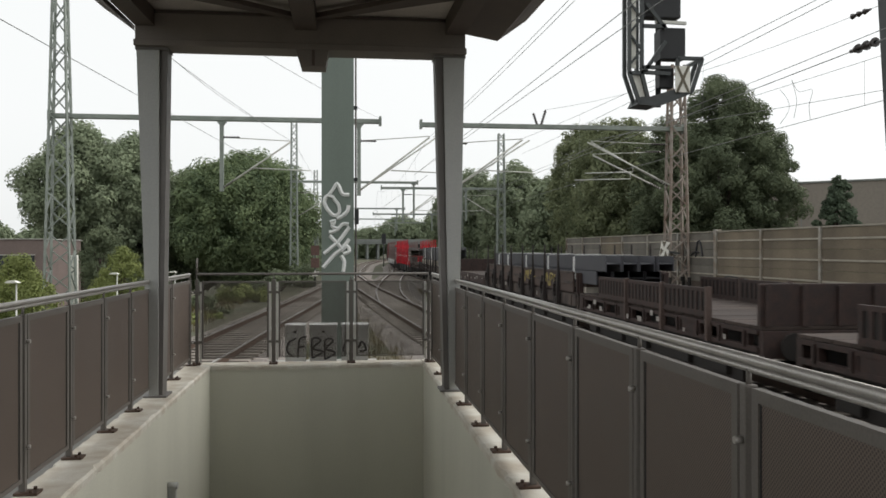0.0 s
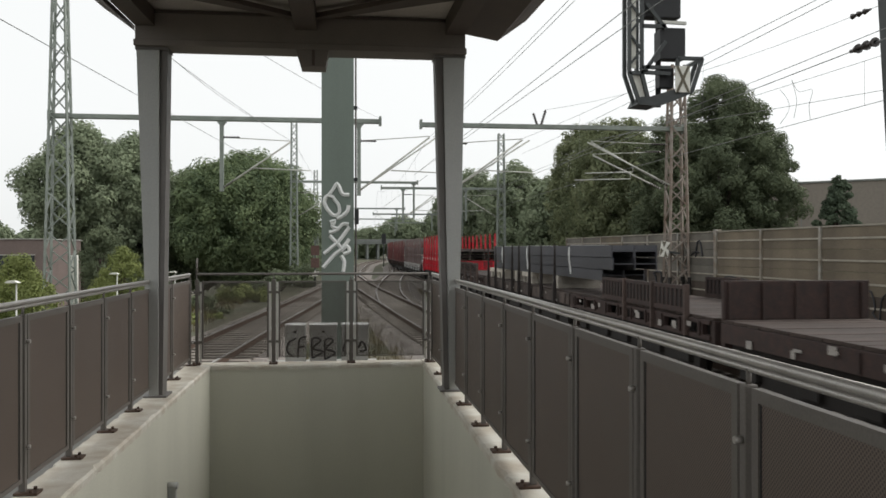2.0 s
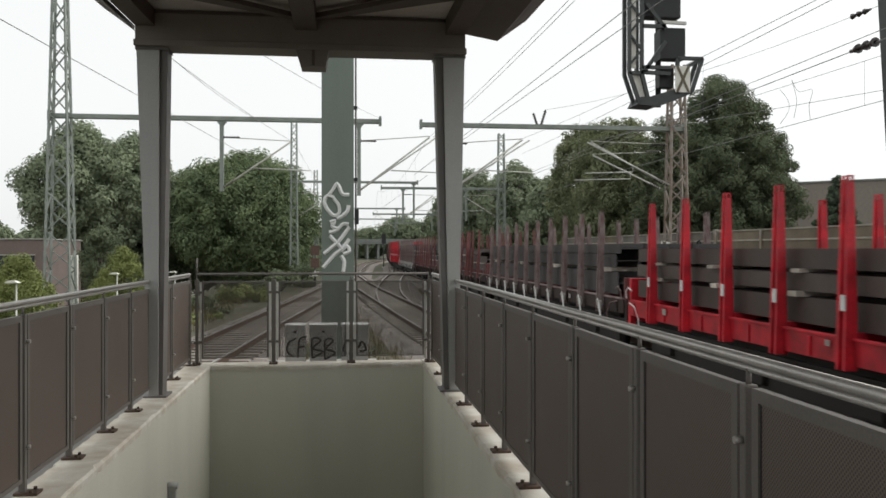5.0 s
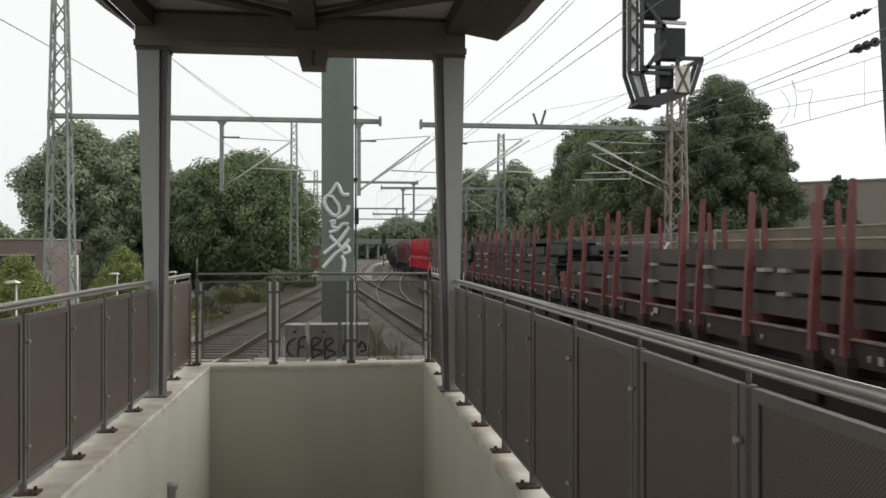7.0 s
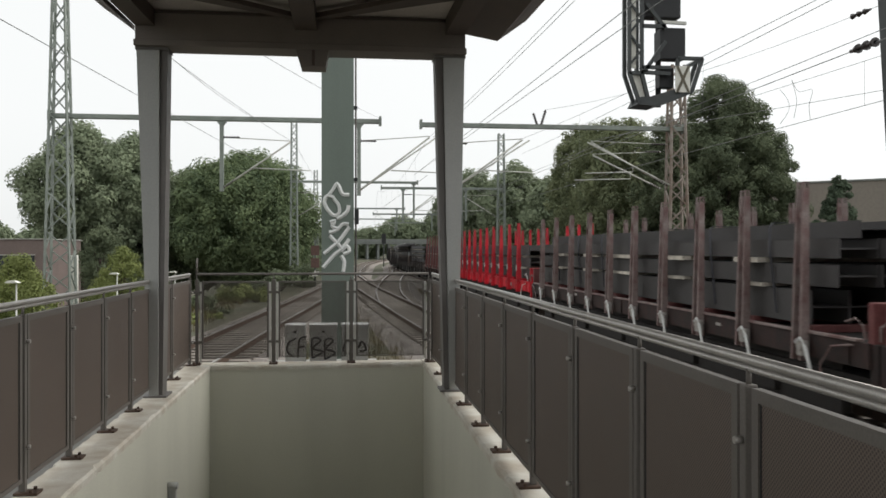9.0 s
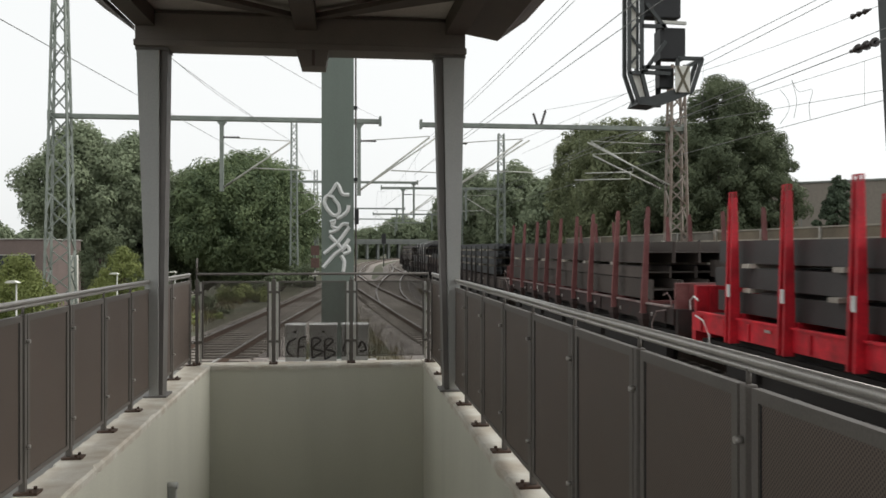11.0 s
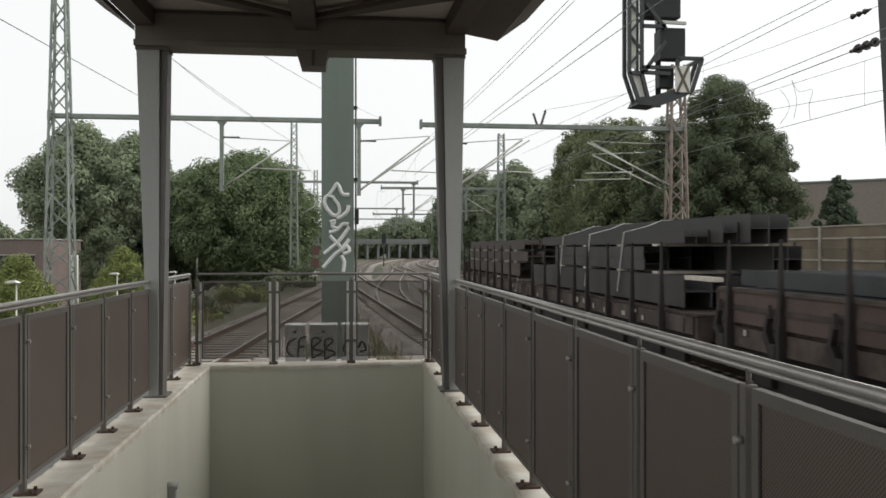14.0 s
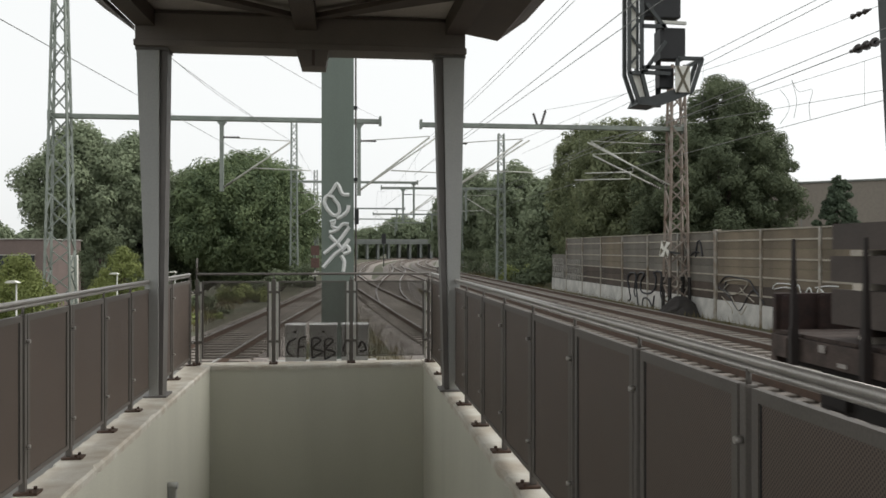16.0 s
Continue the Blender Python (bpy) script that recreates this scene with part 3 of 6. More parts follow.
def build_canopy():
    canopy_column(-2.05, -1.75, -1.93, -1.80, True)
    canopy_column(0.98, 1.29, 1.08, 1.22, False)
    can = thing("platform_canopy", "dark brown steel canopy over the stairs with a grey end beam", "canopy")
    part("end_beam", box(B(), -2.05, 8.72, 4.66, 1.29, 8.86, 4.93, 0.008), M["beam"], can, "grey-brown steel end beam")
    part("lower_flange", box(B(), -2.06, 8.70, 4.60, 1.30, 9.05, 4.658), M["beam"], can)
    part("upper_flange", box(B(), -2.06, 8.72, 4.932, 1.30, 9.0, 4.96), M["roof"], can)

    def plate(pts, t=0.05):
        bm = B()
        lo = [bm.verts.new(p) for p in pts]
        hi = [bm.verts.new((p[0], p[1], p[2] + t)) for p in pts]
        k = len(pts)
        bm.faces.new(lo[::-1])
        bm.faces.new(hi)
        for i in range(k):
            bm.faces.new((lo[i], lo[(i + 1) % k], hi[(i + 1) % k], hi[i]))
        return bm
    # Roof runs on unseen behind the camera, its length set to shade the stairs.
    ya, yb = 9.05, -7.0
    fall = 0.03
    za, zb = 5.02, 5.02 - fall * (ya - yb)
    part("roof_sheet", plate([(-2.35, yb, zb + 0.10), (1.95, yb, zb + 0.10), (1.95, ya, za + 0.10), (-2.35, ya, za + 0.10)]), M["roof"], can, "dark brown trapezoid sheet roof")
    for sx, x in ((-1, -2.13), (1, 1.69)):
        bm = B()
        v = [(x, ya, 4.83), (x + sx * 0.32, ya, 5.06), (x + sx * 0.32, yb, 5.06 - fall * (ya - yb)), (x, yb, 4.83 - fall * (ya - yb))]
        part("fascia", plate(v, 0.05), M["roof"], can)
    part("soffit", plate([(1.29, yb, zb - 0.12), (1.69, yb, zb - 0.19), (1.69, ya, 4.83), (1.29, ya, 4.90)], 0.02), M["roof"], can)
    for x0, x1 in ((-2.05, -1.86), (-0.47, -0.25), (1.08, 1.28)):
        bm = B()
        v = [(x0, ya - 0.3, 4.80), (x1, ya - 0.3, 4.80), (x1, yb, 4.80 - fall * (ya - yb)), (x0, yb, 4.80 - fall * (ya - yb))]
        part("purlin", plate(v, 0.24), M["roof"], can)
    for k in range(6):
        y = 7.4 - 2.4 * k
        z = 4.86 - fall * (ya - y)
        part("rafter", plate([(-2.0, y, z), (1.24, y, z), (1.24, y + 0.14, z), (-2.0, y + 0.14, z)], 0.18), M["roof"], can)
        for a, b in ((-1.862, -0.468), (-0.252, 1.082)):
            part("soffit_panel", plate([(a, y + 0.16, z + 0.12), (b, y + 0.16, z + 0.12), (b, y + 2.24, z + 0.19), (a, y + 2.24, z + 0.19)], 0.015), M["roof_pale"], can, "paler soffit panel between the rafters")
    for x in (-1.95, 1.2):
        part("brace", plate([(-0.30, 8.60, 4.86), (-0.42, 8.60, 4.86), (x - 0.25, 7.35, 4.83), (x + 0.25, 7.35, 4.83)] if x < 0 else
                            [(-0.42, 8.60, 4.86), (-0.30, 8.60, 4.86), (x + 0.25, 7.35, 4.83), (x - 0.25, 7.35, 4.83)], 0.05), M["roof"], can)
    lamp = thing("canopy_lamp", "small dark lamp housing hung under the canopy beam", "lamp")
    bm = B()
    prism(bm, [(-0.46, 4.60), (-0.41, 4.43), (-0.16, 4.43), (-0.13, 4.60)], 8.72, 9.0)
    part("housing", bm, M["beam"], lamp)
    part("gutter", box(B(), -0.30, 8.715, 4.44, -0.27, 8.72, 4.60), M["roof"], lamp)
    # columns further back that carry the rest of the roof, behind the camera
    for x in (-2.0, 1.25):
        c = thing("canopy_column", "tapered grey steel column carrying the platform canopy", "column", "canopy columns", (x, 0.6, 0.96))
        part("flange", box(B(), -0.12, -0.12, 0, 0.12, 0.12, 3.56, 0.01), M["column"], c)


def tag_strokes(strokes, place, w, material, name, parent, label=""):
    """Sprayed or penned lines: each stroke runs through (u, v) points; place(u, v) gives the spot on the surface."""
    bm = B()
    for pts in strokes:
        line = smooth_line([place(u, v) for u, v in pts], 0.03) if len(pts) > 2 else [place(u, v) for u, v in pts]
        tube(bm, line, w / 2)
    return part(name, bm, material, parent, label)


# ---- beyond the end of the platform ----
def build_pole():
    mast = thing("steel_mast", "broad grey-green painted steel mast with a white sprayed tag", "mast", loc=(-0.055, 13.1, -0.4))
    part("front_plate", box(B(), -0.245, -0.16, 0, 0.245, -0.14, 10.0, 0.004), M["mast"], mast)
    part("web", box(B(), -0.012, -0.139, 0, 0.012, 0.139, 10.0), M["mast"], mast)
    part("rear_plate", box(B(), -0.245, 0.14, 0, 0.245, 0.16, 10.0), M["mast"], mast)
    part("foundation", box(B(), -0.45, -0.4, -0.3, 0.45, 0.4, 0.35, 0.03), M["plinth"], mast)
    cab = B()
    rod(cab, (0.275, -0.12, 0), (0.275, -0.12, 9.9), 0.014)
    pipe = part("cable_pipe", cab, M["post"], mast)
    for z in (2.2, 4.0, 5.1, 6.3):
        part("pipe_clip", box(B(), 0.24, -0.14, z, 0.30, -0.10, z + 0.05), M["black"], pipe)
    part("switch_box", box(B(), 0.255, -0.2, 3.34, 0.32, -0.06, 3.57, 0.006), M["black"], mast, "small black switch box")
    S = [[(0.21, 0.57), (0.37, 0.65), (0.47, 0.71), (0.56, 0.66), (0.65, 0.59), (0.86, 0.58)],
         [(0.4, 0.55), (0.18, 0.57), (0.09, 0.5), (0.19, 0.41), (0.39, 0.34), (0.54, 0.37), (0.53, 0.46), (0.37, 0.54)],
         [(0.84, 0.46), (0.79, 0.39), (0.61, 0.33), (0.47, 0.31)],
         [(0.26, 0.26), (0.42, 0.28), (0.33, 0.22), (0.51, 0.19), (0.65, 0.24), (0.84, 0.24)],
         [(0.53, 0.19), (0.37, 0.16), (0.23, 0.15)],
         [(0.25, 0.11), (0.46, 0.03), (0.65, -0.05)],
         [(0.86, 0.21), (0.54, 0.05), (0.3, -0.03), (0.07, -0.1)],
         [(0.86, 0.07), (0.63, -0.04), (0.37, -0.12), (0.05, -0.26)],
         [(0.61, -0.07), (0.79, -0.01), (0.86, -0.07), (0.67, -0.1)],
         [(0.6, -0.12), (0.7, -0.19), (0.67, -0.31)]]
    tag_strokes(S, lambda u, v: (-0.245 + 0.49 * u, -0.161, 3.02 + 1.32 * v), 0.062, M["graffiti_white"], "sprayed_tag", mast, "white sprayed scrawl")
    # cabinets with pen marks on a plinth
    structure("cabinet_plinth", box(B(), -0.95, 11.45, -0.5, 0.5, 12.15, 0.985, 0.01), M["plinth"], "pale concrete plinth behind the end railing", "plinth")
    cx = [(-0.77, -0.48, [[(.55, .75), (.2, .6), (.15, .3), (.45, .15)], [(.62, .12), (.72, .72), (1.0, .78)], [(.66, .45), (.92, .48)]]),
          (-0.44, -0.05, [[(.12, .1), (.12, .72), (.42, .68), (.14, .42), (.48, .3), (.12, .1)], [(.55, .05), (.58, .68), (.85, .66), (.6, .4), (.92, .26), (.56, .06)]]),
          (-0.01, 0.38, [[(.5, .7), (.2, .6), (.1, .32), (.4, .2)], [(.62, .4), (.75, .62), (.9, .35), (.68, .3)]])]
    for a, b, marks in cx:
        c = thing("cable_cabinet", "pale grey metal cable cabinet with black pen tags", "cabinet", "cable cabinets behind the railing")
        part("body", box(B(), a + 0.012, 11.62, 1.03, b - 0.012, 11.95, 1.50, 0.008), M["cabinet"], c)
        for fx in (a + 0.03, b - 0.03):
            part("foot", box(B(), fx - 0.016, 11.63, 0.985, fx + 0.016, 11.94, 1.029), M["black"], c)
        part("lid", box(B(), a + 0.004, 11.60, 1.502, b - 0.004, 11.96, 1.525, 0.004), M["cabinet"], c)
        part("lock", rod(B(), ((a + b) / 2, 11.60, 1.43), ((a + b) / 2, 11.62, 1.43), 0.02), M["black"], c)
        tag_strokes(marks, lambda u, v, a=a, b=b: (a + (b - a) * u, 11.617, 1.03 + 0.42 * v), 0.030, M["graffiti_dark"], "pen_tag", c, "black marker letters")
    st = thing("stair_handrail", "short grey handrail end on the stairwell wall", "handrail")
    part("bracket", box(B(), XL, 8.44, 0.02, -1.60, 8.50, 0.25, 0.01), M["column"], st)
    part("cap", rod(B(), (XL, 8.47, 0.25), (-1.585, 8.47, 0.25), 0.035), M["column"], st)


def lattice_mast(x, y, z0, z1, w0, w1, material, label, n=None, tz=0.07):
    m = thing("lattice_mast", label, "catenary mast", "catenary masts along the line", (x, y, z0))
    h = z1 - z0

    def corner(i, j, t):
        w = (w0 + (w1 - w0) * t) / 2
        return (i * w, j * w * 0.8, h * t)
    legs = ((-1, -1), (1, -1), (1, 1), (-1, 1))
    for i, j in legs:
        part("leg", bar(B(), corner(i, j, 0), corner(i, j, 1), tz), material, m)
    n = n or int(h / (0.9 * (w0 + w1) / 2))
    for k in range(4):
        a, b = legs[k], legs[(k + 1) % 4]
        for q in range(n):
            bm = B()
            t0, t1 = q / n, (q + 1) / n
            if q % 2:
                a, b = b, a
            bar(bm, corner(*a, t0), corner(*b, t1), tz * 0.62)
            a, b = (b, a) if q % 2 else (a, b)
            part("lacing", bm, material, m)
    part("footing", box(B(), -w0 * 0.7, -w0 * 0.65, -0.35, w0 * 0.7, w0 * 0.65, 0.12, 0.03), M["plinth"], m)
    return m


def insulator(bm, p, q, r=0.07, k=6):
    p, q = Vector(p), Vector(q)
    for i in range(k):
        a, b = p.lerp(q, i / k), p.lerp(q, (i + 0.6) / k)
        rod(bm, a, b, r, r * 0.5, 8)
    rod(bm, p, q, r * 0.4)


def cantilever(x, y, z_tie, z_foot, tip_x, tip_z, arm_z, reach, twin=False):
    """The hinged tube frame that holds the contact wire beside a drop post or mast."""
    c = thing("cantilever", "grey tubular cantilever arm holding the contact wire", "cantilever", "cantilever arms of the overhead line")
    s = 1 if tip_x > x else -1
    part("strut", rod(B(), (x, y, z_foot), (tip_x, y, tip_z), 0.038), M["tube"], c)
    if twin:
        part("strut", rod(B(), (x, y - 0.3, z_foot), (tip_x + 0.25 * s, y - 0.3, tip_z - 0.05), 0.034), M["tube"], c)
    part("tie", rod(B(), (x, y, z_tie), (tip_x, y, tip_z + 0.05), 0.02), M["tube"], c)
    bm = B()
    insulator(bm, (x + 0.08 * s, y, z_tie), (x + 0.75 * s, y, z_tie), 0.06)
    f = Vector((x, y, z_foot)).lerp(Vector((tip_x, y, tip_z)), 0.18)
    insulator(bm, (x, y, z_foot), f, 0.06)
    part("insulator", bm, M["insulator"], c, "dark ribbed insulators")
    mid = Vector((x, y, z_foot)).lerp(Vector((tip_x, y, tip_z)), 0.45)
    part("registration_arm", rod(B(), (mid.x, y, arm_z), (mid.x + reach * s, y, arm_z - 0.08), 0.026), M["tube"], c)
    part("dropper", rod(B(), tuple(mid), (mid.x, y, arm_z), 0.018), M["tube"], c)
    return c


def portal(y, xl, xr0, zl, xb0, xb1, zr, drops, seed):
    b = thing("portal_beam", "grey steel cross beam of the overhead line", "portal beam", "portal beams over the tracks")
    part("beam", box(B(), xl, y - 0.14, zl - 0.10, xr0, y + 0.14, zl + 0.085, 0.01), M["lattice"], b)
    for x in (xl, xr0):
        part("end_plate", box(B(), x - 0.05, y - 0.2, zl - 0.18, x + 0.05, y + 0.2, zl + 0.2), M["lattice"], b)
    b2 = thing("portal_beam", "grey steel cross beam of the overhead line", "portal beam", "portal beams over the tracks")
    part("beam", box(B(), xb0, y - 0.14, zr - 0.10, xb1, y + 0.14, zr + 0.085, 0.01), M["lattice"], b2)
    for x in (xb0, xb1):
        part("end_plate", box(B(), x - 0.05, y - 0.2, zr - 0.18, x + 0.05, y + 0.2, zr + 0.2), M["lattice"], b2)
    for x, z, foot, side in drops:
        d = thing("drop_post", "grey steel drop post hanging from the portal beam", "drop post", "drop posts of the portals")
        part("post", box(B(), x - 0.08, y - 0.08, foot - 0.1, x + 0.08, y + 0.08, z - 0.101), M["lattice"], d)
        bm = B()
        prism(bm, [(x - 0.22, z - 0.101), (x + 0.22, z - 0.101), (x + 0.09, z - 0.27), (x - 0.09, z - 0.27)], y - 0.1, y + 0.1)
        part("gusset", bm, M["lattice"], d)


def build_catenary():
    y = 36.3
    lattice_mast(-11.5, y, -3.1, 14.5, 1.18, 0.42, M["lattice"], "grey-green steel lattice mast of the overhead line", tz=0.085, n=22)
    lattice_mast(14.95, y, -0.4, 10.8, 0.95, 0.55, M["lattice_rust"], "rusty pale steel lattice mast beside the noise barrier", tz=0.1, n=16)
    portal(y, -11.9, 1.66, 8.05, 3.42, 15.3, 7.95, [(-5.0, 8.05, 5.08, 1), (0.75, 8.05, 4.95, 1), (4.7, 7.95, 5.4, 1)], 1)
    cantilever(-5.0, y, 7.27, 5.1, -2.15, 7.1, 5.98, 2.4)
    cantilever(0.75, y, 7.2, 5.05, 3.8, 7.4, 5.95, 2.2, True)
    cantilever(4.7, y, 7.15, 5.1, 7.9, 7.35, 6.0, 2.2, True)
    cantilever(14.5, y, 7.25, 5.42, 11.0, 7.3, 6.0, 2.2, True)
    cantilever(14.5, y + 0.7, 7.0, 5.3, 11.3, 6.8, 5.75, 2.6)
    y = 70.0
    lattice_mast(-3.85, y, -0.4, 12.9, 0.62, 0.42, M["lattice"], "grey-green steel lattice mast of the overhead line", tz=0.085, n=24)
    lattice_mast(13.4, y, -0.4, 12.3, 0.75, 0.45, M["lattice"], "grey-green steel lattice mast of the overhead line", tz=0.085, n=22)
    portal(y, -4.1, 6.3, 8.1, 3.3, 13.6, 7.64, [(5.1, 7.64, 4.9, 1), (6.0, 8.1, 5.2, 1), (10.4, 7.64, 5.0, 1)], 2)
    cantilever(-3.6, y, 7.2, 5.2, -0.6, 7.1, 5.9, 2.2)
    cantilever(5.1, y, 7.1, 5.1, 7.6, 7.0, 5.8, 2.2, True)
    cantilever(13.1, y, 7.1, 5.2, 10.2, 7.0, 5.8, 2.2)
    y = 107.0
    lattice_mast(-3.2, y, -0.4, 12.5, 0.6, 0.4, M["lattice"], "grey-green steel lattice mast of the overhead line", tz=0.085, n=24)
    lattice_mast(15.2, y, -0.4, 12.5, 0.6, 0.4, M["lattice"], "grey-green steel lattice mast of the overhead line", tz=0.085, n=24)
    portal(y, -3.4, 8.0, 7.7, 4.0, 15.4, 7.0, [(7.0, 7.7, 5.0, 1), (11.5, 7.0, 5.0, 1)], 3)
    cantilever(7.0, y, 6.9, 5.0, 4.6, 6.9, 5.7, 1.8)
    y = 142.0
    lattice_mast(-0.5, y, -0.4, 11.5, 0.6, 0.4, M["lattice"], "grey-green steel lattice mast of the overhead line", tz=0.085, n=24)
    lattice_mast(18.5, y, -0.4, 11.5, 0.6, 0.4, M["lattice"], "grey-green steel lattice mast of the overhead line", tz=0.085, n=24)
    portal(y, -0.7, 11.5, 7.6, 8.0, 18.7, 7.0, [(9.0, 7.6, 5.0, 1)], 4)

    def wire(pts, r=0.011, label="thin dark overhead wire"):
        bm = tube(B(), pts, r)
        return tagged(new("overhead_wire", meshed("overhead_wire", bm, M["wire"])), label, "wire", "overhead wires")

    def hang(p, q, sag, k=14):
        p, q = Vector(p), Vector(q)
        return [tuple(p.lerp(q, i / k) - Vector((0, 0, sag * 4 * (i / k) * (1 - i / k)))) for i in range(k + 1)]
    spans = [-30.0, 36.3, 70.0, 107.0, 142.0]
    xs = {"a": (-4.8, -2.1, -0.4, 1.7, 4.2), "b": (4.4, 3.7, 3.0, 4.0, 8.0), "c": (7.75, 7.75, 7.75, 7.8, 9.2), "d": (12.2, 11.2, 11.8, 12.2, 13.6)}
    for key, xx in xs.items():
        for i in range(0 if key in "cd" else 1, 4):
            ya, yb = spans[i], spans[i + 1]
            a, b = (xx[i], ya, 7.35 if i else 7.7), (xx[i + 1], yb, 7.35)
            top = hang(a, b, 0.75 if i else 0.9)
            wire(top, 0.0065)
            zc = 5.6 if key == "c" else 5.75
            low = hang((xx[i], ya, zc), (xx[i + 1], yb, zc), 0.02)
            wire(low, 0.0085)
            bm = B()
            for j in (2, 4, 6, 8, 10, 12):
                rod(bm, top[j], low[j], 0.0035, n=4)
            tagged(new("wire_dropper", meshed("wire_dropper", bm, M["wire"])), "thin dropper wires between the two overhead wires", "wire", "wire droppers", kind="stuff")
    # feeders that cross the sky
    for p, q, s in WIRES:
        wire(hang(p, q, s), 0.0068)
    for pts in ([(12.0, 21.9, 6.95), (12.0, 21.5, 6.6), (12.0, 21.45, 6.3), (12.0, 21.9, 6.0)], [(12.0, 21.3, 7.1), (12.0, 21.05, 6.5), (12.0, 21.2, 6.05)],
                [(12.0, 21.3, 7.1), (12.0, 20.95, 6.72), (12.0, 20.3, 6.65), (12.0, 20.45, 6.3), (12.0, 20.4, 5.9)]):
        wire(smooth_line(pts, 0.12), 0.0065, "thin jumper loop between the overhead wires")
    for p, q in (((7.75, 11.45, 5.585), (7.75, 12.05, 5.585)), ((12.55, 19.46, 8.309), (12.67, 18.9, 8.339))):
        bm = B()
        insulator(bm, p, q, 0.075, 3)
        tagged(new("insulator", meshed("insulator", bm, M["insulator"])), "dark insulator in the overhead wire", "insulator", "insulators")
    for p, q in (((8.55, 36.3, 8.05), (8.38, 36.3, 8.55)), ((8.75, 36.3, 8.05), (8.95, 36.3, 8.7))):
        bm = B()
        insulator(bm, p, q, 0.08)
        tagged(new("insulator", meshed("insulator", bm, M["insulator"])), "dark ribbed insulator standing on the portal beam", "insulator", "insulators")


WIRES = [((-2.8, 36.3, 5.86), (-6.0, -10.0, 5.39), 0.0), ((-2.19, 36.3, 7.2), (-5.6, -2.0, 7.0), 0.35), ((-3.75, 36.3, 8.15), (-4.75, 0.0, 7.3), 0.55),
         ((1.62, 36.3, 8.2), (-4.6, 8.0, 6.75), 0.2), ((3.84, 36.3, 7.45), (5.3, -6.0, 8.3), 0.3), ((3.95, 36.3, 7.4), (5.37, -6.0, 8.28), 0.3),
         ((3.3, 36.3, 5.9), (4.6, -8.0, 5.95), -0.05), ((3.1, 36.3, 5.75), (4.9, -8.0, 5.75), -0.05), ((7.9, 36.3, 6.75), (7.5, -10.0, 6.65), 0.2), ((7.75, 36.3, 5.71), (7.75, -20.0, 5.75), 0.0), ((11.3, 36.3, 7.45), (11.5, 9.0, 5.35), 0.0),
         ((8.95, 36.3, 8.7), (15.0, 8.0, 9.5), 0.9)]


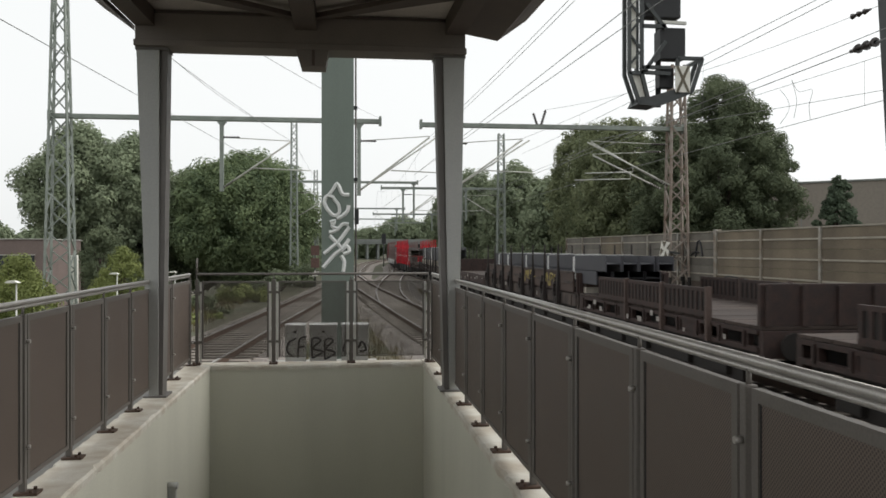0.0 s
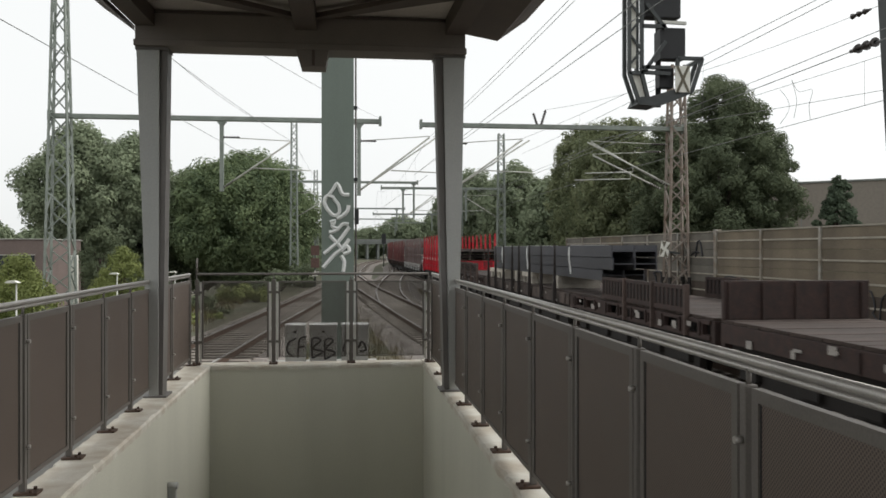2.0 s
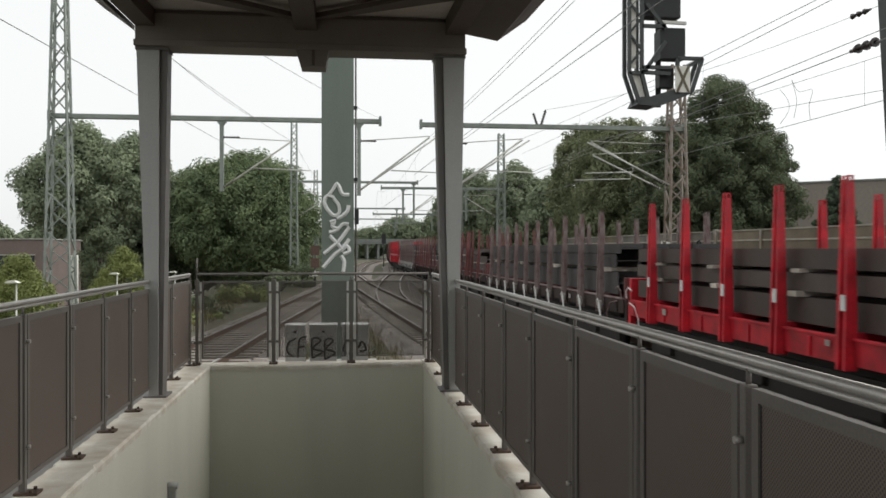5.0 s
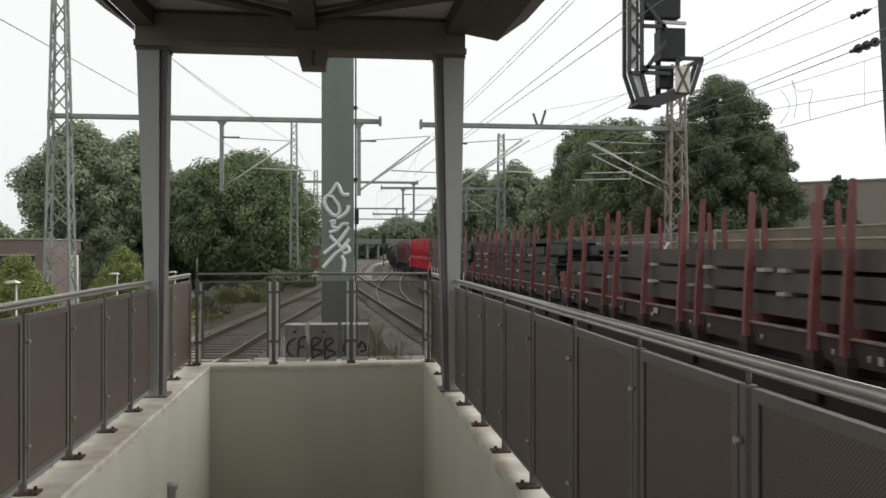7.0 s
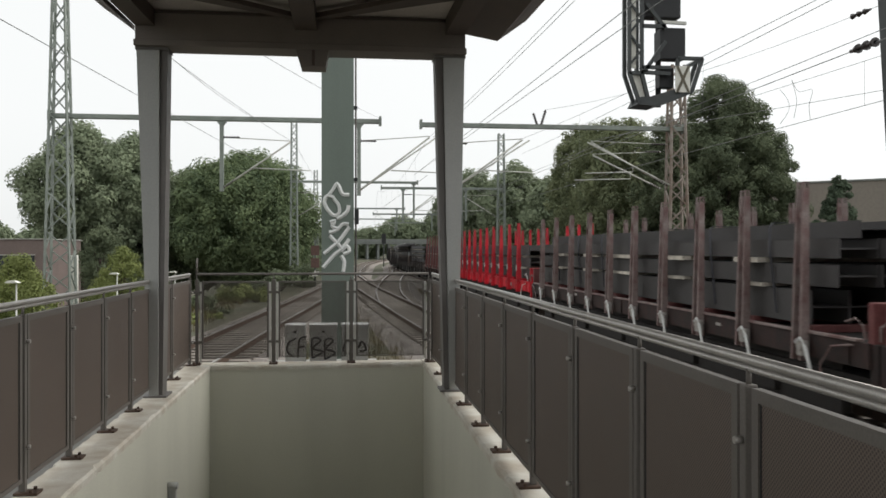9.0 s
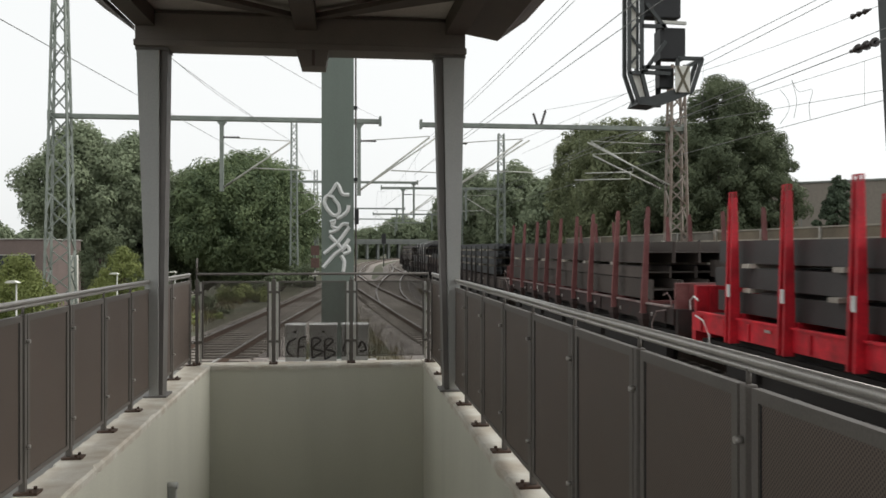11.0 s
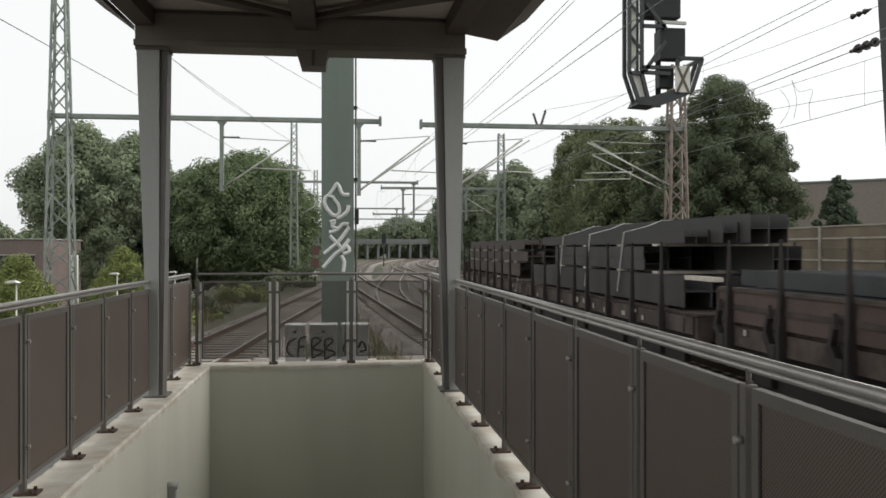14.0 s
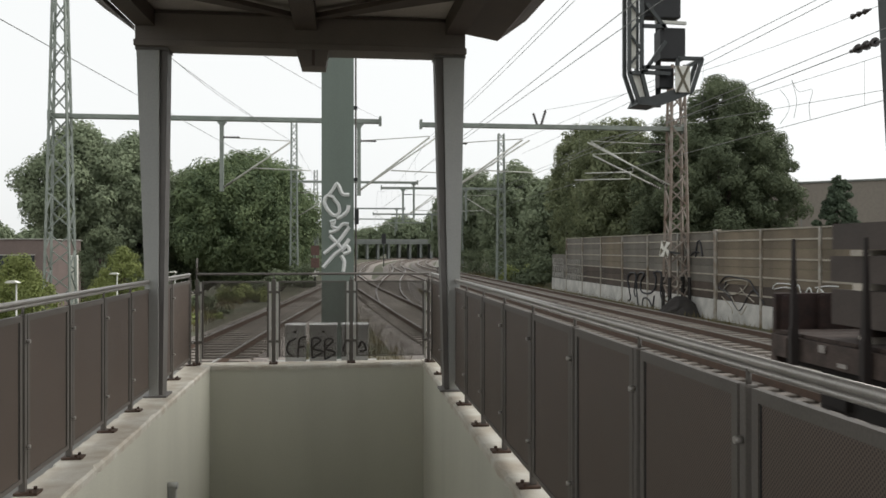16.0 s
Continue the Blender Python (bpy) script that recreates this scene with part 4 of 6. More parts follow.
def build_signal():
    s = thing("hanging_signal", "dark steel signal cage with black signal screens and a white plate", "railway signal")
    y0, y1 = 16.33, 16.62
    zt = 10.2
    m, d = M["cage"], 0.07
    bars = [((5.74, y0, 6.1), (5.74, y0, zt)), ((6.0, y0, 6.1), (6.0, y0, zt)), ((5.74, y1, 6.1), (5.74, y1, zt)), ((6.0, y1, 6.1), (6.0, y1, zt)),
            ((5.74, y0, 6.1), (6.0, y0, 6.1)), ((5.74, y0, 6.1), (5.95, y0, 5.5)), ((6.0, y0, 6.1), (6.12, y0, 5.62)), ((5.74, y1, 6.1), (5.95, y1, 5.5)),
            ((5.95, y0, 5.5), (6.35, y0, 5.47)), ((6.35, y0, 5.47), (7.05, y0, 5.75)), ((5.95, y1, 5.5), (6.35, y1, 5.5)), ((6.35, y1, 5.5), (7.05, y1, 5.75)),
            ((7.05, y0, 5.75), (7.27, y0, 6.42)), ((6.75, y0, 6.42), (7.27, y0, 6.42)), ((7.27, y0, 6.42), (7.27, y1, 6.42)), ((7.05, y1, 5.75), (7.27, y1, 6.42)),
            ((6.75, y0, 6.42), (6.75, y0, 5.7)), ((6.75, y0, 6.15), (7.2, y0, 6.38)), ((6.0, y0, 6.22), (6.6, y0, 6.22)), ((6.0, y0, 6.12), (6.6, y0, 6.1)),
            ((6.05, y0, 6.12), (6.5, y0, 6.75)), ((6.0, y0, 7.05), (6.5, y0, 7.05)), ((6.5, y0, 7.0), (6.1, y0, 7.5)), ((5.95, y0, 5.5), (5.95, y1, 5.5)), ((6.35, y0, 5.47), (6.35, y1, 5.5))]
    for p, q in bars:
        part("cage_bar", bar(B(), p, q, d), m, s)
    bm = B()
    z = 6.25
    while z < zt - 0.3:
        bar(bm, (5.74, y0, z), (6.0, y0, z + 0.32), 0.04)
        bar(bm, (6.0, y0, z + 0.32), (5.74, y0, z + 0.64), 0.04)
        z += 0.64
    part("lacing", bm, m, s)
    bm = B()
    v = [bm.verts.new(p) for p in ((5.96, y0, 5.515), (6.35, y0, 5.49), (6.35, y1 + 0.5, 5.51), (5.96, y1 + 0.5, 5.515))]
    bm.faces.new(v)
    v = [bm.verts.new(p) for p in ((6.35, y0, 5.49), (7.05, y0, 5.77), (7.05, y1 + 0.5, 5.77), (6.35, y1 + 0.5, 5.51))]
    bm.faces.new(v)
    bmesh.ops.solidify(bm, geom=bm.faces[:], thickness=0.09)
    part("walkway_grating", bm, M["black"], s)
    for pts in (((5.75, 6.1), (5.985, 6.1), (6.1, 5.62), (5.95, 5.55)), ((5.78, 6.2), (5.9, 6.2), (5.9, 7.6), (5.78, 7.6))):
        bm = B()
        prism(bm, [(x, zz) for x, zz in pts], y0 + 0.05, y0 + 0.06)
        part("guard_plate", bm, M["white"], s, "pale wire-glass guard plate")
    part("floor_tray", prism(B(), [(5.90, 5.47), (6.31, 5.45), (6.94, 5.67), (6.72, 5.80), (6.18, 5.63), (5.97, 5.62)], 16.30, 16.90), M["cage"], s, "dark closed floor tray of the cage")
    scr = part("signal_screen", box(B(), 6.45, 16.42, 6.42, 6.96, 16.7, 7.06, 0.02), M["black"], s, "black rectangular signal screen seen from behind")
    part("screen_hood", box(B(), 6.40, 16.36, 6.40, 6.449, 16.7, 7.0), M["black"], scr)
    scr2 = part("signal_screen", box(B(), 6.10, 16.42, 7.26, 6.86, 16.7, 8.0, 0.02), M["black"], s, "black rectangular signal screen seen from behind")
    part("mast_tube", rod(B(), (6.52, 16.78, 5.5), (6.52, 16.78, zt), 0.06), m, s)
    part("cross_bracket", bar(B(), (6.3, 16.38, 7.16), (6.95, 16.38, 7.14), 0.06), M["tube"], s)
    part("lower_box", box(B(), 6.42, 16.45, 5.85, 6.72, 16.7, 6.25, 0.01), M["black"], s)
    pl = part("plate", box(B(), 6.68, 16.26, 5.72, 6.99, 16.275, 6.25, 0.004), M["white"], s, "white plate with an olive cross")
    for i, pts in enumerate((((6.685, 6.245), (6.745, 6.245), (6.985, 5.725), (6.925, 5.725)), ((6.985, 6.245), (6.925, 6.245), (6.685, 5.725), (6.745, 5.725)))):
        bm = B()
        prism(bm, pts, 16.252 - 0.003 * i, 16.257 - 0.003 * i)
        part("cross_bar", bm, M["ochre"], pl)
    g = thing("signal_gantry", "grey steel signal gantry over the tracks", "gantry")
    part("column", prism(B(), [(10.70, -0.45), (10.95, -0.45), (10.95, 10.2), (10.06, 10.2)], 14.75, 15.05), M["cage"], g)
    part("beam", box(B(), 5.4, 16.3, 10.2, 10.92, 17.1, 10.7), M["cage"], g)
    part("bracket", box(B(), 9.9, 14.7, 10.2, 10.92, 16.298, 10.7), M["cage"], g)
    part("footing", box(B(), 10.5, 14.5, -0.5, 11.05, 15.3, -0.2, 0.02), M["plinth"], g)


def build_barrier():
    bar_thing = thing("noise_barrier", "long tan timber noise barrier on a pale concrete plinth with graffiti", "noise barrier")
    x = 15.6
    ends = [57.0 - 3.9 * k for k in range(0, 22)]
    ph = 3.28
    plank = {}
    for k, y in enumerate(ends):
        post = part("post", box(B(), x - 0.11, y - 0.07, -0.6, x + 0.12, y + 0.07, ph + (0.1 if k == 6 else 0.03)), M["barrier_post"], bar_thing)
        if k == 6:
            part("post", box(B(), x - 0.13, y - 0.2, -0.6, x + 0.12, y - 0.075, ph + 0.1), M["barrier_post"], bar_thing)
    me_band = meshed("pale_batten", box(B(), x - 0.075, -1.88, -0.03, x - 0.03, 1.88, 0.03), M["barrier_band"])
    me_plinth = meshed("plinth", box(B(), x - 0.09, -1.88, -0.6, x + 0.05, 1.88, 0.45, 0.01), M["plinth"])
    me = {}
    for mk in ("barrier", "barrier_grey", "barrier_grime"):
        me[mk] = meshed("board", box(B(), x - 0.05, -1.88, 0.0, x + 0.05, 1.88, 0.34, 0.008), M[mk])
    for k in range(len(ends) - 1):
        yc = (ends[k] + ends[k + 1]) / 2
        piece("plinth", me_plinth, bar_thing, (0, yc, 0))
        mk = "barrier_grey" if k < 6 and k != 2 else "barrier"
        for r in range(8):
            if k < 9:
                piece("board", me["barrier_grime"] if r < (3 if k < 5 else 2) and k > 0 else me[mk], bar_thing, (random.uniform(-.004, .004), yc, 0.455 + 0.3505 * r))
        for z in (0.80, 1.50, 2.20, 2.90):
            piece("pale_batten", me_band, bar_thing, (0, yc, z))
        part("cap", box(B(), x - 0.085, yc - 1.88, 3.265, x + 0.08, yc + 1.88, 3.31), M["barrier_band"], bar_thing)
    rest = B()
    for k in range(9, len(ends) - 1):
        yc = (ends[k] + ends[k + 1]) / 2
        for r in range(16):
            box(rest, x - 0.05, yc - 1.88, 0.455 + 0.1755 * r, x + 0.05, yc + 1.88, 0.62 + 0.1755 * r)
    ob = part("further_boards", rest, M["barrier"], bar_thing)
    ob["kind"] = "stuff"
    # the lower end piece
    low = part("low_end", box(B(), x - 0.05, 57.1, 0.45, x + 0.05, 61.0, 2.18), M["barrier_grey"], bar_thing, "lower grey end panel covered in scrawls")
    part("plinth", box(B(), x - 0.09, 57.1, -0.6, x + 0.05, 61.0, 0.45), M["plinth"], bar_thing)
    rng = random.Random(5)
    # sprayed lettering shapes along the foot of the barrier
    for y0, n, w, h, zb, mt, wd in ((59.2, 7, 3.4, 0.42, 1.45, "plinth", 0.035), (59.0, 6, 3.4, 0.42, 0.98, "plinth", 0.035), (59.2, 7, 3.2, 0.40, 0.52, "plinth", 0.04),
                                    (55.2, 6, 3.2, 0.42, 1.42, "plinth", 0.035), (55.0, 5, 3.4, 0.40, 0.95, "plinth", 0.03), (55.2, 6, 3.2, 0.42, 0.50, "plinth", 0.035),
                                    (26.0, 4, 3.0, 0.9, 0.4, "graffiti_white", 0.05), (22.0, 4, 3.0, 0.9, 0.4, "graffiti_dark", 0.05)):
        strokes = []
        for i in range(n):
            u0 = i / n
            strokes.append([(u0 + rng.uniform(0, .1) / n, rng.uniform(0, .25)), (u0 + .15 / n, rng.uniform(.6, 1)), (u0 + .5 / n, rng.uniform(.85, 1.05)), (u0 + .75 / n, rng.uniform(.4, .9)), (u0 + .6 / n, rng.uniform(0, .4)), (u0 + .95 / n, rng.uniform(0, .2))])
        tag_strokes(strokes, lambda u, v: (x - 0.092, y0 - w * u + w / 2, zb + h * v), wd, M[mt], "sprayed_letters", bar_thing, "sprayed graffiti shapes")
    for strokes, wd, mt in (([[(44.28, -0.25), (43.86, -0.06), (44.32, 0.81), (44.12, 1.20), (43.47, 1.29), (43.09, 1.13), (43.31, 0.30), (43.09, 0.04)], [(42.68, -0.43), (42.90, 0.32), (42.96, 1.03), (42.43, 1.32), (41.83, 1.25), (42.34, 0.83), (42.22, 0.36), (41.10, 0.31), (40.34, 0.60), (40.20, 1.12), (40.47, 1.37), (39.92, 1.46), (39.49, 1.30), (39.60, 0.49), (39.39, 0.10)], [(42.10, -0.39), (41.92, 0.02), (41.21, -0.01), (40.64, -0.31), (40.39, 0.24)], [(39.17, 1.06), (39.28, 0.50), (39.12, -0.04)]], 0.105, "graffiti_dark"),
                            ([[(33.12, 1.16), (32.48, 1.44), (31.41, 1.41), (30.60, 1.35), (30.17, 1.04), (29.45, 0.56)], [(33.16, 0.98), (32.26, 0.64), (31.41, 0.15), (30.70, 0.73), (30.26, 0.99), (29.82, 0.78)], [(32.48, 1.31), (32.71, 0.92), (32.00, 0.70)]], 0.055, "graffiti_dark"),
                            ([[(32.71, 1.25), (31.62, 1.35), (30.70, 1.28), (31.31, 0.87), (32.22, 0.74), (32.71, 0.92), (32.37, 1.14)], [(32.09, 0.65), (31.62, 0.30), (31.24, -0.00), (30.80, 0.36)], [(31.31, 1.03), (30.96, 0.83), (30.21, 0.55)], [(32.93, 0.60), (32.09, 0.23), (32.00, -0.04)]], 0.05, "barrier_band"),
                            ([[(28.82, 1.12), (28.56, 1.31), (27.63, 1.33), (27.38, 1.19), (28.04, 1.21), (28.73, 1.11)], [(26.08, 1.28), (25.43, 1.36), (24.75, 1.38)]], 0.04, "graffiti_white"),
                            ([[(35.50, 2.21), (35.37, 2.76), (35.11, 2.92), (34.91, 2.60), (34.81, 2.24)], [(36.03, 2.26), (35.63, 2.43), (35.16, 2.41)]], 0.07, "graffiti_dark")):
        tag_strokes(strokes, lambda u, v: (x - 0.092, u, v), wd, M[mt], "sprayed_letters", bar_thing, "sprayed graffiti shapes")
    sg = thing("distance_board", "small tilted white board with dark wedges fixed to the mast", "sign", loc=(14.09, 35.5, 2.55))
    sg.rotation_euler[1] = radians(9)
    part("board", box(B(), -0.20, -0.015, -0.34, 0.20, 0.015, 0.34, 0.005), M["white"], sg)
    for pts in (((-0.19, 0.33), (0.02, 0.33), (-0.05, 0.06)), ((0.19, 0.30), (0.06, 0.05), (0.19, -0.02)), ((-0.19, 0.02), (-0.05, -0.06), (-0.19, -0.33)), ((0.19, -0.33), (0.0, -0.33), (0.04, -0.06))):
        part("mark", prism(B(), pts, -0.022, -0.016), M["ochre"], sg)
    part("bracket", box(B(), -0.03, 0.0151, -0.1, 0.72, 0.45, -0.04), M["cage"], sg)


# ---- plants ----
def leaf_cloud(name, clumps, leaves, size, material, parent, seed, flat=0.35):
    """Many small leaf blades round clump centres: (x, y, z, radius)."""
    rng = np.random.default_rng(seed)
    w = np.array([c[3] ** 2 for c in clumps])
    counts = np.maximum(8, (leaves * w / w.sum()).astype(int))
    vs = []
    for (cx, cy, cz, r), k in zip(clumps, counts):
        d = rng.normal(size=(k, 3))
        d /= np.linalg.norm(d, axis=1)[:, None]
        rr = r * (1.08 - 0.75 * rng.random(k) ** 2.6) * (1 + 0.07 * rng.normal(size=k))
        c = np.array([cx, cy, cz]) + d * rr[:, None] * np.array([1, 1, 0.85])
        nrm = d + 0.34 * rng.normal(size=(k, 3)) + np.array([0, 0, flat])
        nrm /= np.linalg.norm(nrm, axis=1)[:, None]
        a = np.cross(nrm, rng.normal(size=(k, 3)))
        a /= np.linalg.norm(a, axis=1)[:, None]
        b = np.cross(nrm, a)
        s = size * (0.55 + 0.9 * rng.random(k))[:, None]
        quad = np.stack([c - a * s, c + b * s * 0.55 + nrm * s * 0.12, c + a * s, c - b * s * 0.55 + nrm * s * 0.1], axis=1)
        vs.append(quad)
    q = np.concatenate(vs)
    n = len(q)
    me = bpy.data.meshes.new(name)
    me.from_pydata(q.reshape(-1, 3).tolist(), [], np.arange(n * 4).reshape(n, 4).tolist())
    me.materials.append(material)
    ob = new(name, me)
    ob.parent = parent
    return ob


def tree(x, y, ground, top, radius, material, leaves, seed, label, crown_low=0.25, size=0.22, shape="round", clump=0.28, group="broad-leaved trees"):
    rng = random.Random(seed)
    t = thing("tree", label, "tree", group, (x, y, ground))
    h = top - ground
    bm = B()
    px, py, pz, pr = 0.0, 0.0, -0.2, 0.035 * h
    for k in range(5):
        q = (px + rng.uniform(-.12, .12), py + rng.uniform(-.12, .12), pz + h * 0.15, pr * 0.82)
        rod(bm, (px, py, pz), q[:3], pr, q[3], 9)
        px, py, pz, pr = q
    part("trunk", bm, M["bark"], t)
    clumps = []
    zc = h * (crown_low + (1 - crown_low) * 0.5)
    rz = h * (1 - crown_low) * 0.5
    n = 480 if shape == "dome" else 340 if radius > 6 else 240 if radius > 3 else 200 if radius > 2.2 and shape in ("round", "peak") else (340 if shape == "cone" else 90)
    for k in range(n):
        shell = k < n * 0.7
        zz = 1 - 2 * (k + 0.5) / (n * 0.7) if shell else rng.uniform(-0.8, 0.8)
        ang = k * 2.39996 + rng.uniform(-0.3, 0.3)
        flat = math.sqrt(max(0.0, 1 - zz * zz)) * (rng.uniform(0.45, 1.25) if shape == "cone" else rng.uniform(0.66, 1.06) if shell else rng.uniform(0.1, 0.7))
        wide = 1.0
        if shape == "tall":
            wide = 0.8 + 0.25 * math.cos(zz * 2.2)
        if shape == "dome":
            wide = 1.12 - 0.22 * max(0.0, zz)
        if shape == "peak":
            wide = 1.12 - 0.27 * max(0.0, zz)
        if shape == "cone":
            wide = (1.15 * (1 - (zz + 1) / 2) + 0.08) / max(0.35, math.sqrt(max(0.0, 1 - zz * zz)))
        r = radius * clump * rng.uniform(0.3, 0.85) * (0.30 if shape == "cone" else 1)
        clumps.append((math.cos(ang) * flat * radius * wide * 0.86, math.sin(ang) * flat * radius * wide * 0.86, zc + zz * rz * rng.uniform(0.78, 1.0), r))
    for c in rng.sample(clumps, min(9, len(clumps))):
        bm = B()
        base = (0, 0, h * rng.uniform(0.2, 0.45))
        mid = (c[0] * 0.5, c[1] * 0.5, base[2] * 0.45 + c[2] * 0.55)
        rod(bm, base, mid, 0.016 * h, 0.009 * h, 6)
        rod(bm, mid, c[:3], 0.009 * h, 0.003 * h, 6)
        part("limb", bm, M["bark"], t)
    leaf_cloud("crown", clumps, int(leaves * 4.0), size * 0.47, material, t, seed)
    return t


def bush(x, y, ground, w, h, material, leaves, seed, label, size=0.12):
    rng = random.Random(seed)
    b = thing("bush", label, "bush", "bushes beside the line", (x, y, ground))
    clumps = [(rng.uniform(-w, w) * 0.8, rng.uniform(-w, w) * 0.5, rng.uniform(0.15, 0.8) * h, rng.uniform(0.2, 0.4) * min(h, w)) for _ in range(16)]
    bm = B()
    for c in clumps[:7]:
        rod(bm, (c[0] * 0.3, c[1] * 0.3, -0.05), c[:3], 0.03, 0.01, 5)
    part("stems", bm, M["bark"], b)
    leaf_cloud("foliage", clumps, leaves, size, material, b, seed)


def build_mast_foot():
    """A tar-black footing and dark weeds at the rusty mast, with added shade sleeves."""
    f = thing("mast_footing", "tar-black concrete footing under the rusty mast", "footing", loc=(14.93, 35.9, -0.45))
    part("block", box(B(), -0.62, -0.55, 0, 0.52, 0.55, 0.34, 0.06), M["tar_and_shade"], f)
    part("step", box(B(), -0.78, -0.7, 0, 0.58, 0.7, 0.12, 0.03), M["tar_and_shade"], f)
    bm = B()
    rng = random.Random(77)
    rings = []
    for r, zz in ((1.25, -0.02), (1.0, 0.22), (0.72, 0.5), (0.45, 0.78), (0.2, 0.92)):
        rings.append([bm.verts.new((math.cos(a) * r * rng.uniform(0.85, 1.12) - 0.05, math.sin(a) * r * 0.8 * rng.uniform(0.85, 1.12) - 0.2, zz)) for a in [2 * math.pi * k / 18 for k in range(18)]])
    for p, q in zip(rings[:-1], rings[1:]):
        for k in range(18):
            bm.faces.new((p[k], p[(k + 1) % 18], q[(k + 1) % 18], q[k]))
    bm.faces.new(rings[-1])
    part("spoil_heap", bm, M["tar_and_shade"], f, "black heap of old tar and spoil")
    # Added dark sleeves paint shade onto the lower legs of the mast.
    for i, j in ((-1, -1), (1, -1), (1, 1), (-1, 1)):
        part("leg_sleeve", bar(B(), (i * 0.475 + 0.02, 0.4 + j * 0.38, 0.0), (i * 0.45 + 0.02, 0.4 + j * 0.36, 1.75), 0.125), M["tar_and_shade"], f, "added dark sleeve shading the lower mast leg")


def build_plants():
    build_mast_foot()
    L = "large dark green broad-leaved tree in full leaf"
    tree(-22.9, 78.4, -3.1, 13.2, 5.7, LEAF_GREY_HAZE, 20000, 11, "tall grey-green poplar-like tree behind the car park", 0.32, 0.33, "tall")
    tree(-18.9, 81, -3.1, 13.0, 5.2, LEAF_GREY_HAZE, 17000, 13, "tall grey-green poplar-like tree behind the car park", 0.1, 0.33, "tall")
    tree(-8.7, 80, -0.6, 11.3, 7.0, LEAF_DOME, 42000, 14, "broad dome-shaped dark green tree beside the line", 0.02, 0.29, "dome", 0.25)
    tree(-14.0, 86, -2.0, 10.2, 5.0, LEAF_GREY_HAZE, 9000, 15, L, 0.05, 0.46)
    tree(-40.5, 98, -3.1, 7.6, 3.4, LEAF, 4000, 16, L, 0.2, 0.28)
    for i, (x, y, top, r, lv) in enumerate(((20.4, 43.0, 11.7, 3.2, 36000), (19.3, 47.0, 10.2, 2.7, 19000), (21.9, 42.2, 9.4, 2.3, 15000), (20.0, 58, 11.8, 3.4, 16000), (20.5, 64, 12.6, 3.4, 9000), (20.0, 69.5, 13.2, 3.2, 9000),
                                             (20.6, 80, 9.6, 3.6, 7000), (19.8, 93, 12.0, 4.2, 8000), (21.0, 104, 12.4, 4.6, 7000), (17.6, 112, 13.0, 4.6, 8000), (16.6, 126, 12.0, 4.2, 6000), (24, 122, 12, 5, 6000), (22.5, 53, 9.4, 3.4, 7000))):
        tree(x, y, -0.5, top, r, (LEAF_OLIVE if y > 50 else LEAF) if y < 76 else LEAF_GREY_HAZE, lv, 30 + i, L + " behind the noise barrier", 0.08, 0.145 if y < 50 else 0.22 if y < 70 else 0.36, "peak" if y < 46 else "round")
    for i, (x, y, top, r) in enumerate(((-42, 125, 5.2, 6.0), (-52, 130, 6.0, 6.5), (-31, 122, 5.0, 5.5))):
        tree(x, y, -3.1, top, r, LEAF_GREY_HAZE, 3500, 320 + i, "low distant trees beyond the flat-roofed building", 0.02, 0.75)
    for i, (x, y, top, r) in enumerate(((17.5, 256, 12.5, 8), (30, 258, 13, 9), (8, 262, 9, 7), (22, 262, 11, 8), (45, 215, 12, 8), (-6, 240, 8.5, 7), (-14, 170, 7.0, 5), (62, 230, 13, 9))):
        tree(x, y, -0.5, top, r, LEAF_GREY_HAZE, 3500, 60 + i, "distant grey-green tree at the bend of the line", 0.02, 0.7)
    tree(24.6, 39.3, -0.5, 6.4, 2.05, NEEDLE, 7000, 80, "small dark green spruce behind the noise barrier", 0.02, 0.15, "cone", 0.42, "conifers")
    for i, (x, y, g, top, r, lv, sz) in enumerate(((-13.4, 36.9, -3.1, 2.4, 1.5, 2600, .13), (-11.9, 34.5, -3.1, 1.6, 1.2, 1800, .12), (-11.7, 46.7, -3.1, 2.75, 1.2, 2600, .12), (-15.5, 57.4, -3.1, 4.1, 1.7, 3200, .15),
                                                    (-14.8, 33.0, -3.1, 1.2, 1.4, 1800, .12), (-13.4, 50.0, -3.1, 0.9, 1.5, 1800, .13), (-17.6, 47.0, -3.1, 1.0, 1.6, 1800, .14))):
        tree(x, y, g, top, r, LEAF if i == 3 else LEAF_YELLOW, lv, 90 + i, "young yellow-green tree in the car park below", 0.25, sz, "tall", 0.34, "young trees in the car park")
